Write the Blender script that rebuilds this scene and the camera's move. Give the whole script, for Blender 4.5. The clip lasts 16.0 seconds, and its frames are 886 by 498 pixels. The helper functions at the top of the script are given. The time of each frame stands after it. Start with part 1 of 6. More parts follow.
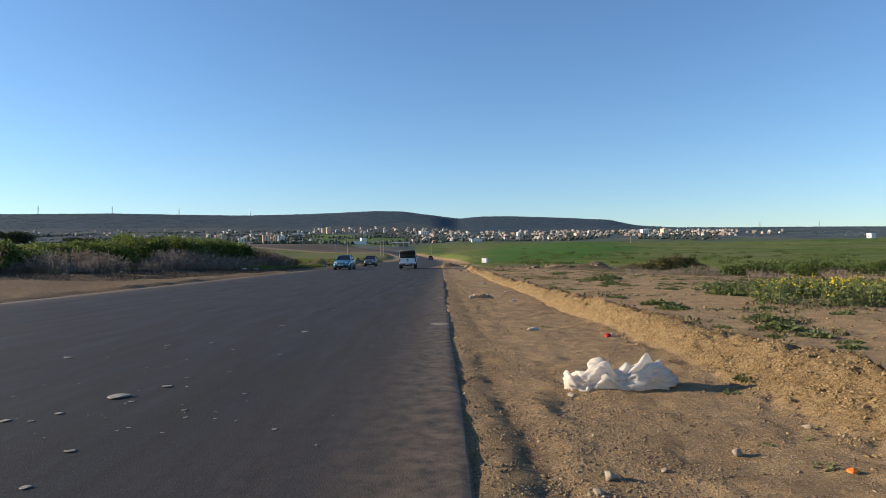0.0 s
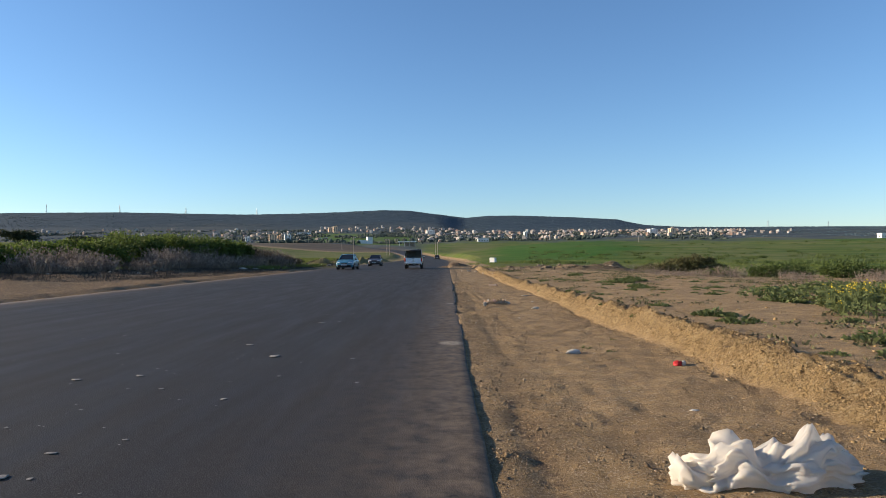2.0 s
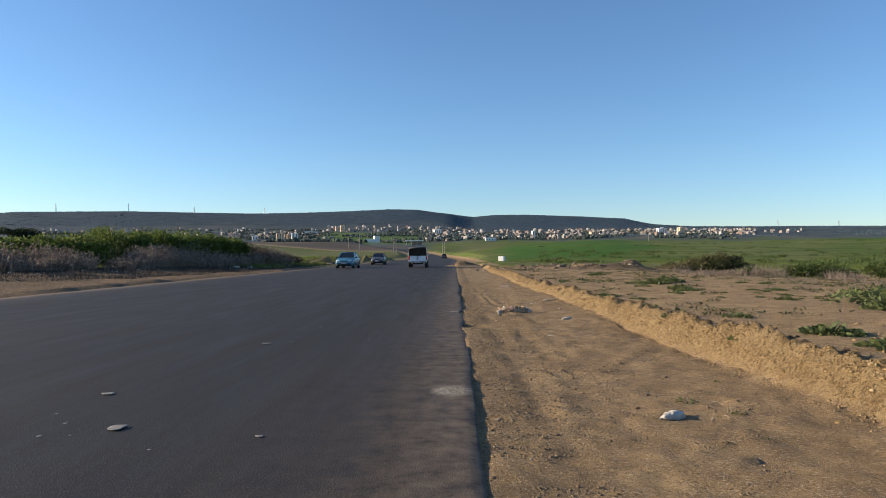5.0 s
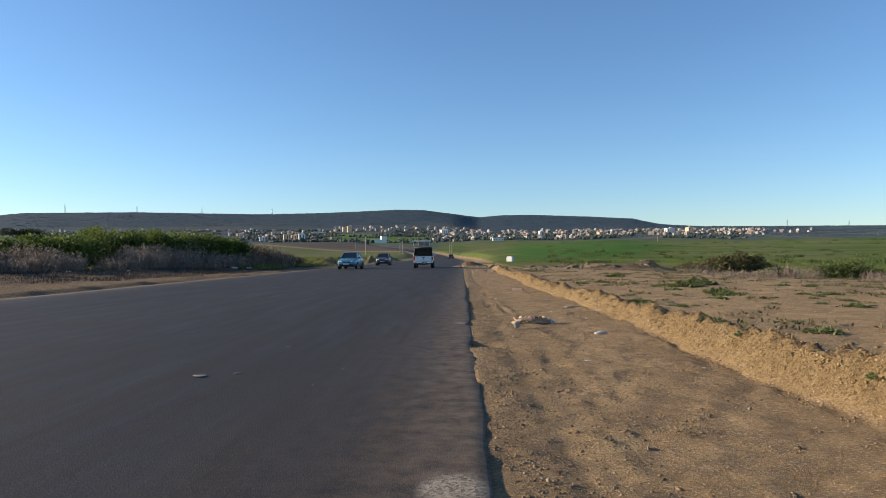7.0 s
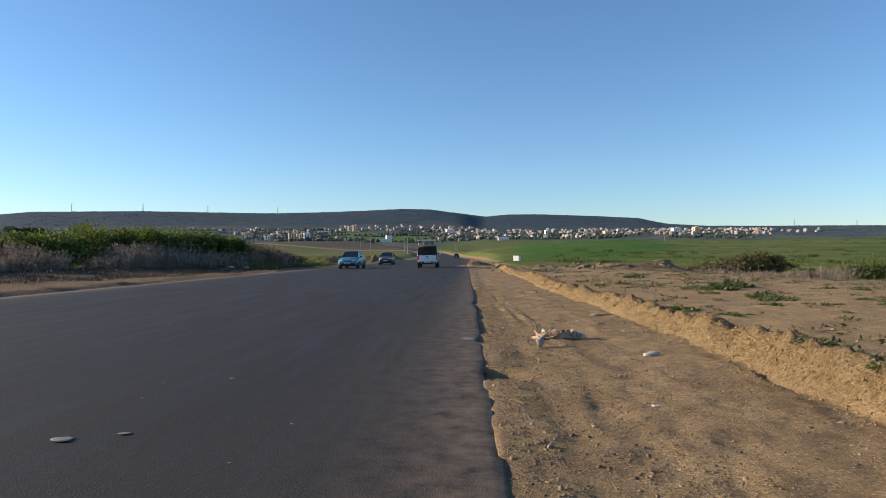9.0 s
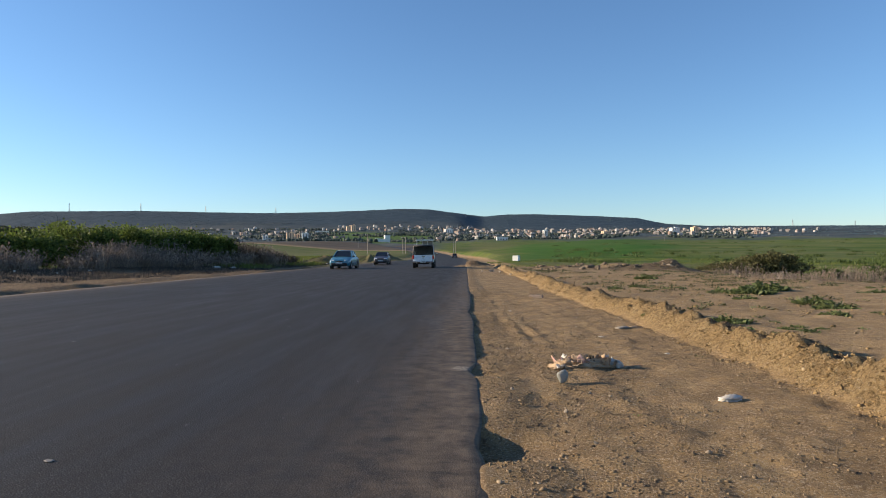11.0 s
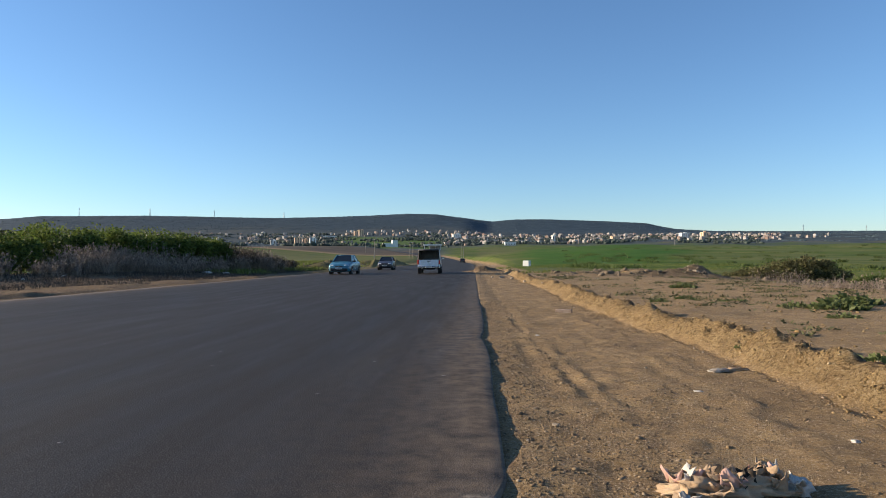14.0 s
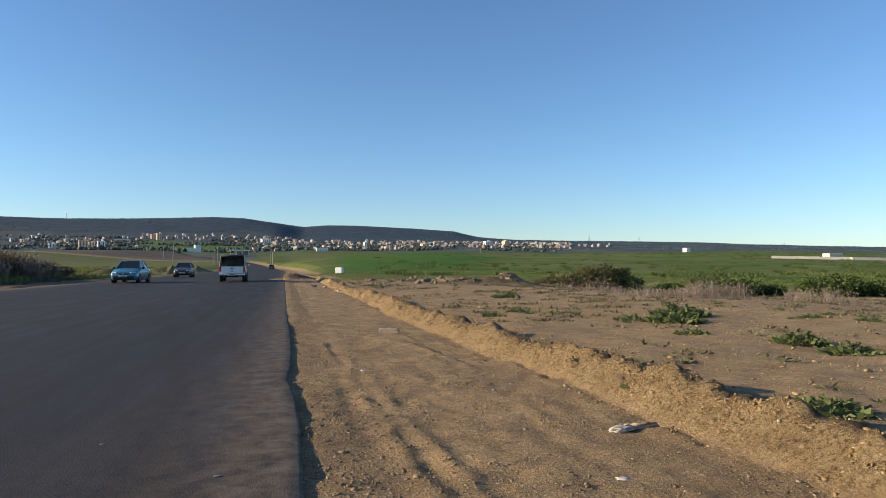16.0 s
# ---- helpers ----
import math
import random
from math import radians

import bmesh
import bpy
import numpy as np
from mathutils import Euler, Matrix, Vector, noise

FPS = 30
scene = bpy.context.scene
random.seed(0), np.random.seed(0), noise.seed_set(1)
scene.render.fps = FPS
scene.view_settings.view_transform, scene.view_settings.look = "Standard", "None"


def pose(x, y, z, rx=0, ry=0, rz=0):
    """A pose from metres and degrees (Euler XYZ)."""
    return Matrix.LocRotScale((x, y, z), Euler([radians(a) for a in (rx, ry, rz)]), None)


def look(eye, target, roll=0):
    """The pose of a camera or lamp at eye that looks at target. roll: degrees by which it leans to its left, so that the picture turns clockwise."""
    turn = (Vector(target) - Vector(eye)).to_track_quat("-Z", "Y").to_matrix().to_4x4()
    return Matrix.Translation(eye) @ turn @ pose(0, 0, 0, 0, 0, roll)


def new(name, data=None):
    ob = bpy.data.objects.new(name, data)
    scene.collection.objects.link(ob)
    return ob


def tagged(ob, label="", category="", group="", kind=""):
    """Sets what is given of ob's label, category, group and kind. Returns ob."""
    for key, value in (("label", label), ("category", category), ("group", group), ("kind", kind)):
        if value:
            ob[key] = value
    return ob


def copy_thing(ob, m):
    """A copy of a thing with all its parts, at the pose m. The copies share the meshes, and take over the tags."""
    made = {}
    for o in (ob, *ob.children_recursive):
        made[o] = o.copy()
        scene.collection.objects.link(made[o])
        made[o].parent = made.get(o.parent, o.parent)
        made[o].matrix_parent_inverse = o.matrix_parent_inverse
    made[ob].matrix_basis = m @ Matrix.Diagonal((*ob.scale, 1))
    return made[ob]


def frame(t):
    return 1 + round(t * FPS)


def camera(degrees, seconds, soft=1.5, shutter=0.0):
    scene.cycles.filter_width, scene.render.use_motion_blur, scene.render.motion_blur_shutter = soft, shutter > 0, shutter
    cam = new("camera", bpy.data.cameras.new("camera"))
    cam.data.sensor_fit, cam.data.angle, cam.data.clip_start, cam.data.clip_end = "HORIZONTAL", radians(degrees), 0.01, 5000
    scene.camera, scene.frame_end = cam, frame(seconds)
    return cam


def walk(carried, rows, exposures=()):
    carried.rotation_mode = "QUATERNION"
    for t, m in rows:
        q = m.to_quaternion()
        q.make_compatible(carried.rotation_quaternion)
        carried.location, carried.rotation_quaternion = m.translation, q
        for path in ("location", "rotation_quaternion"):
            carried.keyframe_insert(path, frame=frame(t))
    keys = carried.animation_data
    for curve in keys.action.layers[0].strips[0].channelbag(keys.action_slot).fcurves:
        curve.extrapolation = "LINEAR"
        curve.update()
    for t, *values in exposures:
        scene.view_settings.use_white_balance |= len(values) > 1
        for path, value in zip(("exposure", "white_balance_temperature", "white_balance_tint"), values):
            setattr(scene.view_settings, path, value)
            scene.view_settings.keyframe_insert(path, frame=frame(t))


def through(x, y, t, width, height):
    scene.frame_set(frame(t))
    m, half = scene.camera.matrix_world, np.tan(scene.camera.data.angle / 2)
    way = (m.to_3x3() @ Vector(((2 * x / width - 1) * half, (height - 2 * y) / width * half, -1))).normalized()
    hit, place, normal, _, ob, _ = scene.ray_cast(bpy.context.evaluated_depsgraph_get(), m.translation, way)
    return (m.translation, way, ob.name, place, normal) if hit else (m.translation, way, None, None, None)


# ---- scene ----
cam = camera(67.3, 16.0, soft=0.75)

PATH = [
    (0, (-0.06, -1.669, 1.293), (-0.053, 0.331, 1.315), -0.4),
    (0.5, (-0.072, -0.99, 1.299), (-0.07, 1.01, 1.322), -0.4),
    (1, (-0.053, -0.306, 1.283), (-0.056, 1.694, 1.305), -0.3),
    (1.5, (-0.134, 0.432, 1.302), (-0.142, 2.432, 1.323), -0.2),
    (2, (-0.142, 1.097, 1.311), (-0.154, 3.097, 1.331), -0.3),
    (2.5, (-0.156, 1.785, 1.289), (-0.173, 3.785, 1.307), -0.2),
    (3, (-0.086, 2.495, 1.249), (-0.107, 4.495, 1.265), -0.2),
    (3.5, (-0.075, 3.217, 1.234), (-0.102, 5.217, 1.251), -0.3),
    (4, (-0.057, 3.914, 1.218), (-0.085, 5.914, 1.235), -0.3),
    (6.5, (-0.063, 7.083, 1.185), (-0.114, 9.082, 1.204), -0.2),
    (7, (-0.04, 7.736, 1.176), (-0.096, 9.735, 1.195), -0.3),
    (7.5, (-0.051, 8.378, 1.163), (-0.112, 10.377, 1.182), -0.4),
    (8, (-0.054, 8.964, 1.139), (-0.117, 10.963, 1.155), -0.1),
    (8.5, (-0.083, 9.540, 1.136), (-0.152, 11.539, 1.153), -0.2),
    (9, (-0.08, 10.123, 1.153), (-0.152, 12.122, 1.17), -0.2),
    (9.2, (-0.092, 10.379, 1.13), (-0.164, 12.378, 1.145), -0.1),
    (11.5, (0.017, 13.354, 1.12), (-0.05, 15.353, 1.139), -0.2),
    (12, (0.03, 13.987, 1.118), (-0.042, 15.986, 1.14), -0.1),
    (12.5, (0.019, 14.615, 1.115), (-0.058, 16.613, 1.139), -0.1),
    (13, (-0.019, 15.175, 1.115), (-0.102, 17.173, 1.144), -0.1),
    (13.5, (-0.054, 15.693, 1.111), (-0.142, 17.691, 1.142), -0.1),
    (14, (-0.063, 16.261, 1.107), (-0.154, 18.259, 1.139), -0.1),
    (14.5, (-0.045, 16.794, 1.108), (-0.136, 18.792, 1.144), -0.2),
    (15, (-0.033, 17.374, 1.147), (-0.04, 19.373, 1.184), -0.0),
    (15.5, (-0.027, 18.022, 1.134), (0.225, 20.005, 1.178), -0.3),
    (16, (0.002, 18.706, 1.166), (0.468, 20.651, 1.217), 0.1),
]
walk(cam, [(t, look(eye, target, roll)) for t, eye, target, roll in PATH],
     [(0.0, 0.72, 6030, 10), (13.5, 0.72, 6030, 10), (16.0, 0.69, 6030, 10)])

# ---- light ----
SUN_EL, SUN_AZ = radians(16.5), radians(-85.0)   # low sun, west of the road
world = bpy.data.worlds.new("sky")
scene.world = world
world.use_nodes = True
wn = world.node_tree.nodes
sky = wn.new("ShaderNodeTexSky")
sky.sky_type = "NISHITA"
sky.sun_disc = False
sky.sun_elevation, sky.sun_rotation = SUN_EL, SUN_AZ
sky.altitude, sky.air_density, sky.dust_density, sky.ozone_density = 100.0, 1.0, 0.16, 3.9
wn["Background"].inputs["Strength"].default_value = 0.1027
world.node_tree.links.new(sky.outputs["Color"], wn["Background"].inputs["Color"])
sun = new("sun", bpy.data.lights.new("sun", "SUN"))
sun.data.energy, sun.data.angle, sun.data.color = 5.0, radians(0.53), (1.0, 0.80, 0.56)
to_sun = Vector((math.sin(SUN_AZ) * math.cos(SUN_EL), math.cos(SUN_AZ) * math.cos(SUN_EL), math.sin(SUN_EL)))
sun.matrix_world = look(to_sun * 50, (0, 0, 0))


# ---- small numeric helpers ----
def smooth(a, b, v):
    t = np.clip((np.asarray(v, float) - a) / (b - a), 0, 1)
    return t * t * (3 - 2 * t)


def lattice(ix, iy, seed):
    h = (ix.astype(np.int64) * 374761393 + iy.astype(np.int64) * 668265263 + seed * 1442695041) & 0xFFFFFFFF
    h = ((h ^ (h >> 13)) * 1274126177) & 0xFFFFFFFF
    h = h ^ (h >> 16)
    return (h & 0xFFFF) / 32767.5 - 1.0


def vnoise(x, y, size, seed=0):
    """Value noise from -1 to 1 with lumps of that size."""
    x, y = np.asarray(x, float) / size, np.asarray(y, float) / size
    x, y = np.broadcast_arrays(x, y)
    ix, iy = np.floor(x), np.floor(y)
    fx, fy = x - ix, y - iy
    fx, fy = fx * fx * (3 - 2 * fx), fy * fy * (3 - 2 * fy)
    a, b = lattice(ix, iy, seed), lattice(ix + 1, iy, seed)
    c, d = lattice(ix, iy + 1, seed), lattice(ix + 1, iy + 1, seed)
    return (a * (1 - fx) + b * fx) * (1 - fy) + (c * (1 - fx) + d * fx) * fy


def fbm(x, y, size, octaves=4, seed=0):
    total, amp = 0, 1.0
    for k in range(octaves):
        total = total + amp * vnoise(x, y, size / 2 ** k, seed + 17 * k)
        amp *= 0.5
    return total / 1.9


# ---- the lie of the land ----
RIDGE_U = (-1.6, -0.95, -0.72, -0.666, -0.5, -0.393, -0.289, -0.228, -0.159, -0.099, -0.057, -0.023, 0.028, 0.062,
           0.113, 0.188, 0.255, 0.278, 0.297, 0.355, 0.442, 0.57, 0.70, 0.79, 0.85, 0.93, 1.08, 1.6)
RIDGE_S = (0.050, 0.054, 0.0613, 0.0660, 0.0661, 0.063, 0.0608, 0.0621, 0.0643, 0.0672, 0.0663, 0.061, 0.0557, 0.0587,
           0.0585, 0.0557, 0.0525, 0.0470, 0.0433, 0.0395, 0.0388, 0.0385, 0.0380, 0.0335, 0.0345, 0.0270, 0.024, 0.022)
CREST_U = (0.0, 0.037, 0.087, 0.16, 0.23, 0.31, 0.40, 0.52, 0.62, 0.76, 1.08, 1.6)
CREST_S = (0.0080, 0.0124, 0.0172, 0.0225, 0.0245, 0.0214, 0.0213, 0.0256, 0.0262, 0.0300, 0.0274, 0.026)
LEFT_Y = (0, 75, 150, 300, 450, 600, 1000, 1500, 2000, 2600)
LEFT_Z = (0, -0.15, 0.0, 1.6, 4.0, 7.4, 19.0, 50.0, 88.0, 150.0)
RIGHT_Y = (420, 600, 1000, 1500, 2000, 2600)
RIGHT_Z = (9.0, 9.0, 22.0, 48.0, 74.0, 96.0)


def road_shift(y):
    """How far the road's axis has turned to the left at y."""
    return -0.00023 * np.clip(np.asarray(y, float) - 150, 0, None) ** 2


def road_height(y):
    return np.interp(y, (-100, 240, 300, 400, 560, 800), (0, 0, 0.25, 1.9, 5.6, 11.5)) + 0.0 * np.asarray(y, float)


def road_edge(y):
    """The asphalt's broken right edge."""
    y = np.asarray(y, float)
    bite = -0.05 * np.exp(-((y - 16.75) / 0.3) ** 2) - 0.09 * np.exp(-((y - 19.25) / 0.3) ** 2) - 0.05 * np.exp(-((y - 26.0) / 0.7) ** 2)
    return 0.115 + 0.018 * vnoise(y, 0, 2.6, 3) + 0.010 * vnoise(y, 0, 0.7, 5) + 0.004 * vnoise(y, 0, 0.21, 6) + bite + road_shift(y)


def edge_drop(y):
    """How far the shoulder has worn away below the asphalt's edge: deep, then filled level, then a short hole, then deep again."""
    y = np.asarray(y, float)
    drop = 0.020 * smooth(12.6, 11.0, y) + 0.012 + 0.085 * np.exp(-((y - 16.75) / 0.28) ** 4) + 0.055 * np.exp(-((y - 19.25) / 0.3) ** 2)
    return drop + 0.024 * smooth(19.6, 20.4, y) * smooth(35, 31, y) + 0.010 * vnoise(y, 0, 0.8, 8) * smooth(0.03, 0.05, drop)


def berm_foot(y):
    return 2.93 - 0.45 * smooth(18, 34, y) + 0.16 * vnoise(y, 0, 5.0, 11) + 0.07 * vnoise(y, 0, 1.1, 12)


def far_height(x, y):
    d = np.maximum(np.asarray(y, float), 1.0)
    u = np.clip(x / np.maximum(d, 30.0), -1.6, 1.6)
    ridge = np.interp(u, RIDGE_U, RIDGE_S) * 2600
    left = np.interp(d, LEFT_Y, LEFT_Z)
    slope = 5.5 * smooth(-60, -150, x) * smooth(40, 220, d) * smooth(1500, 500, d)
    left = left + slope
    crest = np.interp(u, CREST_U, CREST_S) * 380
    near_right = 0.08 - 0.42 * smooth(10, 26, x) * smooth(90, 45, d) - 0.42 * np.exp(-((x - 22) / 8) ** 2 - ((d - 63) / 10) ** 2)
    field = near_right + (crest - 0.1) * smooth(80, 420, d) ** 0.9
    right = np.where(d < 420, field, crest + (np.interp(d, RIGHT_Y, RIGHT_Z) - crest) * smooth(420, 800, d))
    w = smooth(-0.02, 0.03, u)
    z = left * (1 - w) + right * w
    back = smooth(1900, 2600, d)
    z = z * (1 - back) + ridge * back
    z = np.where(d > 2600, ridge - (d - 2600) * 0.05, z)
    z = z + fbm(x, y, 260, 3, 40) * 1.8 * smooth(700, 1600, d) * smooth(2750, 2300, d)
    z = z + fbm(x, y, 60, 3, 41) * 0.8 * smooth(900, 1700, d)
    z = z + 0.25 * fbm(x, y, 45, 2, 42) * smooth(80, 200, d)
    return z


def ground_height(x, y):
    x, y = np.broadcast_arrays(np.asarray(x, float), np.asarray(y, float))
    z = far_height(x, y)
    # beyond the asphalt on the left: scraped shoulder, then a low bank
    s = x - road_shift(y)
    lft = smooth(-12.4, -14.2, s + 0.5 * vnoise(x, y, 6, 21))
    near = smooth(400, 120, y)
    left_z = 0.05 + 0.06 * vnoise(x, y, 1.6, 22) + 0.035 * vnoise(x, y, 0.5, 23) + 0.35 * smooth(-17, -24, s)
    wave = 0.25 * np.sin(y * 0.13) + 0.15 * vnoise(y, 0, 3.0, 24)
    left_z = left_z + (0.06 * np.exp(-((s + 13.7 + wave) / 0.22) ** 2) - 0.06 * np.exp(-((s + 14.3 + wave) / 0.24) ** 2) + 0.05 * np.exp(-((s + 14.9 + 1.4 * wave) / 0.25) ** 2)) * (0.7 + 0.6 * vnoise(x, y, 1.5, 25))
    z = np.where(s < -6, z * (1 - near) + near * (far_height(x, y) * smooth(-14, -30, s) - 0.16 + lft * (0.12 + left_z)), z)
    # bed under the asphalt
    bed = smooth(900, 700, y) * smooth(-14.5, -13.0, s) * smooth(-0.02, -0.12, s - (road_edge(y) - road_shift(y)))
    z = z * (1 - bed) + (road_height(y) - 0.16) * bed
    # right shoulder
    rut = (-0.022 * np.exp(-((x - 0.62 - 0.12 * np.sin(y * 0.25)) / 0.10) ** 2)
           - 0.010 * np.exp(-((x - 1.12 - 0.1 * np.sin(y * 0.21 + 1)) / 0.12) ** 2)
           - 0.012 * np.exp(-((x - 1.75 - 0.25 * np.sin(y * 0.11 + 2)) / 0.14) ** 2)
           + 0.008 * np.exp(-((x - 0.86 - 0.1 * np.sin(y * 0.23)) / 0.08) ** 2)
           + 0.008 * np.exp(-((x - 1.42 - 0.2 * np.sin(y * 0.16 + 2)) / 0.10) ** 2))
    rut = rut * 0.65 * (0.55 + 0.5 * vnoise(x, y, 1.9, 47)) + 0.007 * np.abs(vnoise(x * 2.0, y * 0.28, 0.5, 48)) - 0.003
    trough = np.exp(-((x - 0.50 - 0.05 * np.sin(y * 0.7)) / 0.11) ** 2) - 0.7 * np.exp(-((x - 0.76 - 0.05 * np.sin(y * 0.6)) / 0.12) ** 2)
    rut = rut - 0.030 * trough * smooth(9.5, 6.0, y) * (0.75 + 0.4 * vnoise(x, y, 0.6, 96))
    for line, y0, y1 in ((x - 0.74 - 0.11 * (y - 14.5), 13.2, 17.2), (x - 1.13 + 0.045 * (y - 20.1), 19.8, 29.0), (x - 0.80 + 0.03 * (y - 22), 20.5, 30.0)):
        ridge = 0.011 * np.exp(-(line / 0.045) ** 2) - 0.008 * np.exp(-((line - 0.12) / 0.06) ** 2) - 0.004 * np.exp(-((line + 0.12) / 0.06) ** 2)
        rut = rut + ridge * (0.6 + 0.9 * vnoise(x, y, 0.6, 49)) * smooth(y0, y0 + 0.8, y) * smooth(y1, y1 - 2.0, y)
    arc = np.hypot(x - 0.4, (y - 26.5) * 0.42) - 1.75
    rut = rut + (0.016 * np.exp(-(arc / 0.07) ** 2) - 0.008 * np.exp(-((arc - 0.15) / 0.09) ** 2)) * smooth(1.2, 1.7, x) * smooth(2.5, 2.2, x) * smooth(25, 27, y)
    tread = 0.006 * np.sin(y * 38 + 3 * np.sin(x * 9)) * np.exp(-((x - 1.75 - 0.25 * np.sin(y * 0.11 + 2)) / 0.12) ** 2)
    rough = 0.012 * vnoise(x, y, 0.9, 31) + 0.010 * vnoise(x, y, 0.27, 32) + 0.010 * vnoise(x, y, 0.12, 33)
    rough = rough + 0.012 * smooth(0.1, 0.8, vnoise(x * 0.8, y, 0.32, 97) + 0.5 * vnoise(x, y, 0.12, 98))
    by_edge = smooth(0.75, 0.2, x)
    shoulder = -0.046 * (1 - by_edge) - edge_drop(y) * by_edge + rut + rough * (1 - 0.4 * by_edge) + tread
    foot = berm_foot(y)
    wide = 1 + 0.9 * smooth(9, 4.5, y)
    lumps = 0.05 * vnoise(x, y, 0.45, 34) + 0.075 * np.abs(vnoise(x, y, 0.30, 35)) + 0.085 * np.abs(vnoise(x, y, 0.17, 36)) + 0.07 * np.abs(vnoise(x, y, 0.11, 39)) - 0.09
    face = np.exp(-((x - foot - 0.36 * wide) / (0.34 * wide)) ** 2) * smooth(90, 60, y)
    low = smooth(110, 60, y)
    plateau = z + 0.035 * vnoise(x, y, 1.3, 37) * smooth(140, 60, y) + 0.016 * vnoise(x, y, 0.3, 38) * smooth(60, 40, y)
    berm_top = 0.29 - 0.06 * smooth(17, 21, y) + 0.045 * vnoise(y, 0, 2.2, 13) + 0.022 * vnoise(y, 0, 0.6, 14)
    rise = smooth(0.0, 0.44 * wide, x - foot)
    fall = smooth(0.32 + 0.52 * wide, 0.5 * wide, x - foot)
    bank = shoulder * (1 - rise) + (berm_top * fall + plateau * (1 - fall)) * rise + lumps * face
    right = bank * low + (1 - low) * (shoulder * (1 - smooth(3, 7, x)) + plateau * smooth(3, 7, x))
    r = smooth(-0.10, -0.02, s - (road_edge(y) - road_shift(y)))
    far_road = smooth(110, 150, y)
    right = right * (1 - far_road) + z * far_road
    z = np.where(x > -0.6, z * (1 - r) + right * r, z)
    far_bed = smooth(110, 150, y) * smooth(-20, -15, s) * smooth(8, 3, s) * smooth(900, 700, y)
    z = z * (1 - far_bed) + (road_height(y) - 0.16) * far_bed
    # turned earth at the end of the waste ground
    turned = smooth(57, 60, y) * smooth(68, 63, y) * smooth(4.0, 6.0, x) * smooth(26, 20, x)
    z = z + turned * (0.16 * np.abs(vnoise(x, y, 1.4, 45)) + 0.10 * vnoise(x, y, 0.5, 46) + 0.04)
    # spoil heaps
    for hx, hy, r0, h in ((0.9, 76.0, 1.5, 0.55), (14.3, 61.5, 1.6, 0.55), (15.5, 62.6, 1.2, 0.35), (-17.5, 92.0, 2.2, 0.7),
                          (-16.5, 118.0, 3.0, 1.2), (-19.0, 104.0, 2.2, 0.9), (-15.5, 140.0, 3.0, 1.2), (10.5, 60.5, 1.2, 0.28),
                          (8.4, 62.0, 1.0, 0.22), (12.3, 60.0, 0.9, 0.25), (19.5, 63.5, 1.5, 0.3)):
        q = ((x - hx) ** 2 + (y - hy) ** 2) / r0 ** 2
        z = z + h * np.exp(-q) * (1 + 0.5 * vnoise(x, y, 0.5, 50)) * (q < 9)
    return z


def zg(x, y):
    return float(ground_height(np.array([x]), np.array([y]))[0])


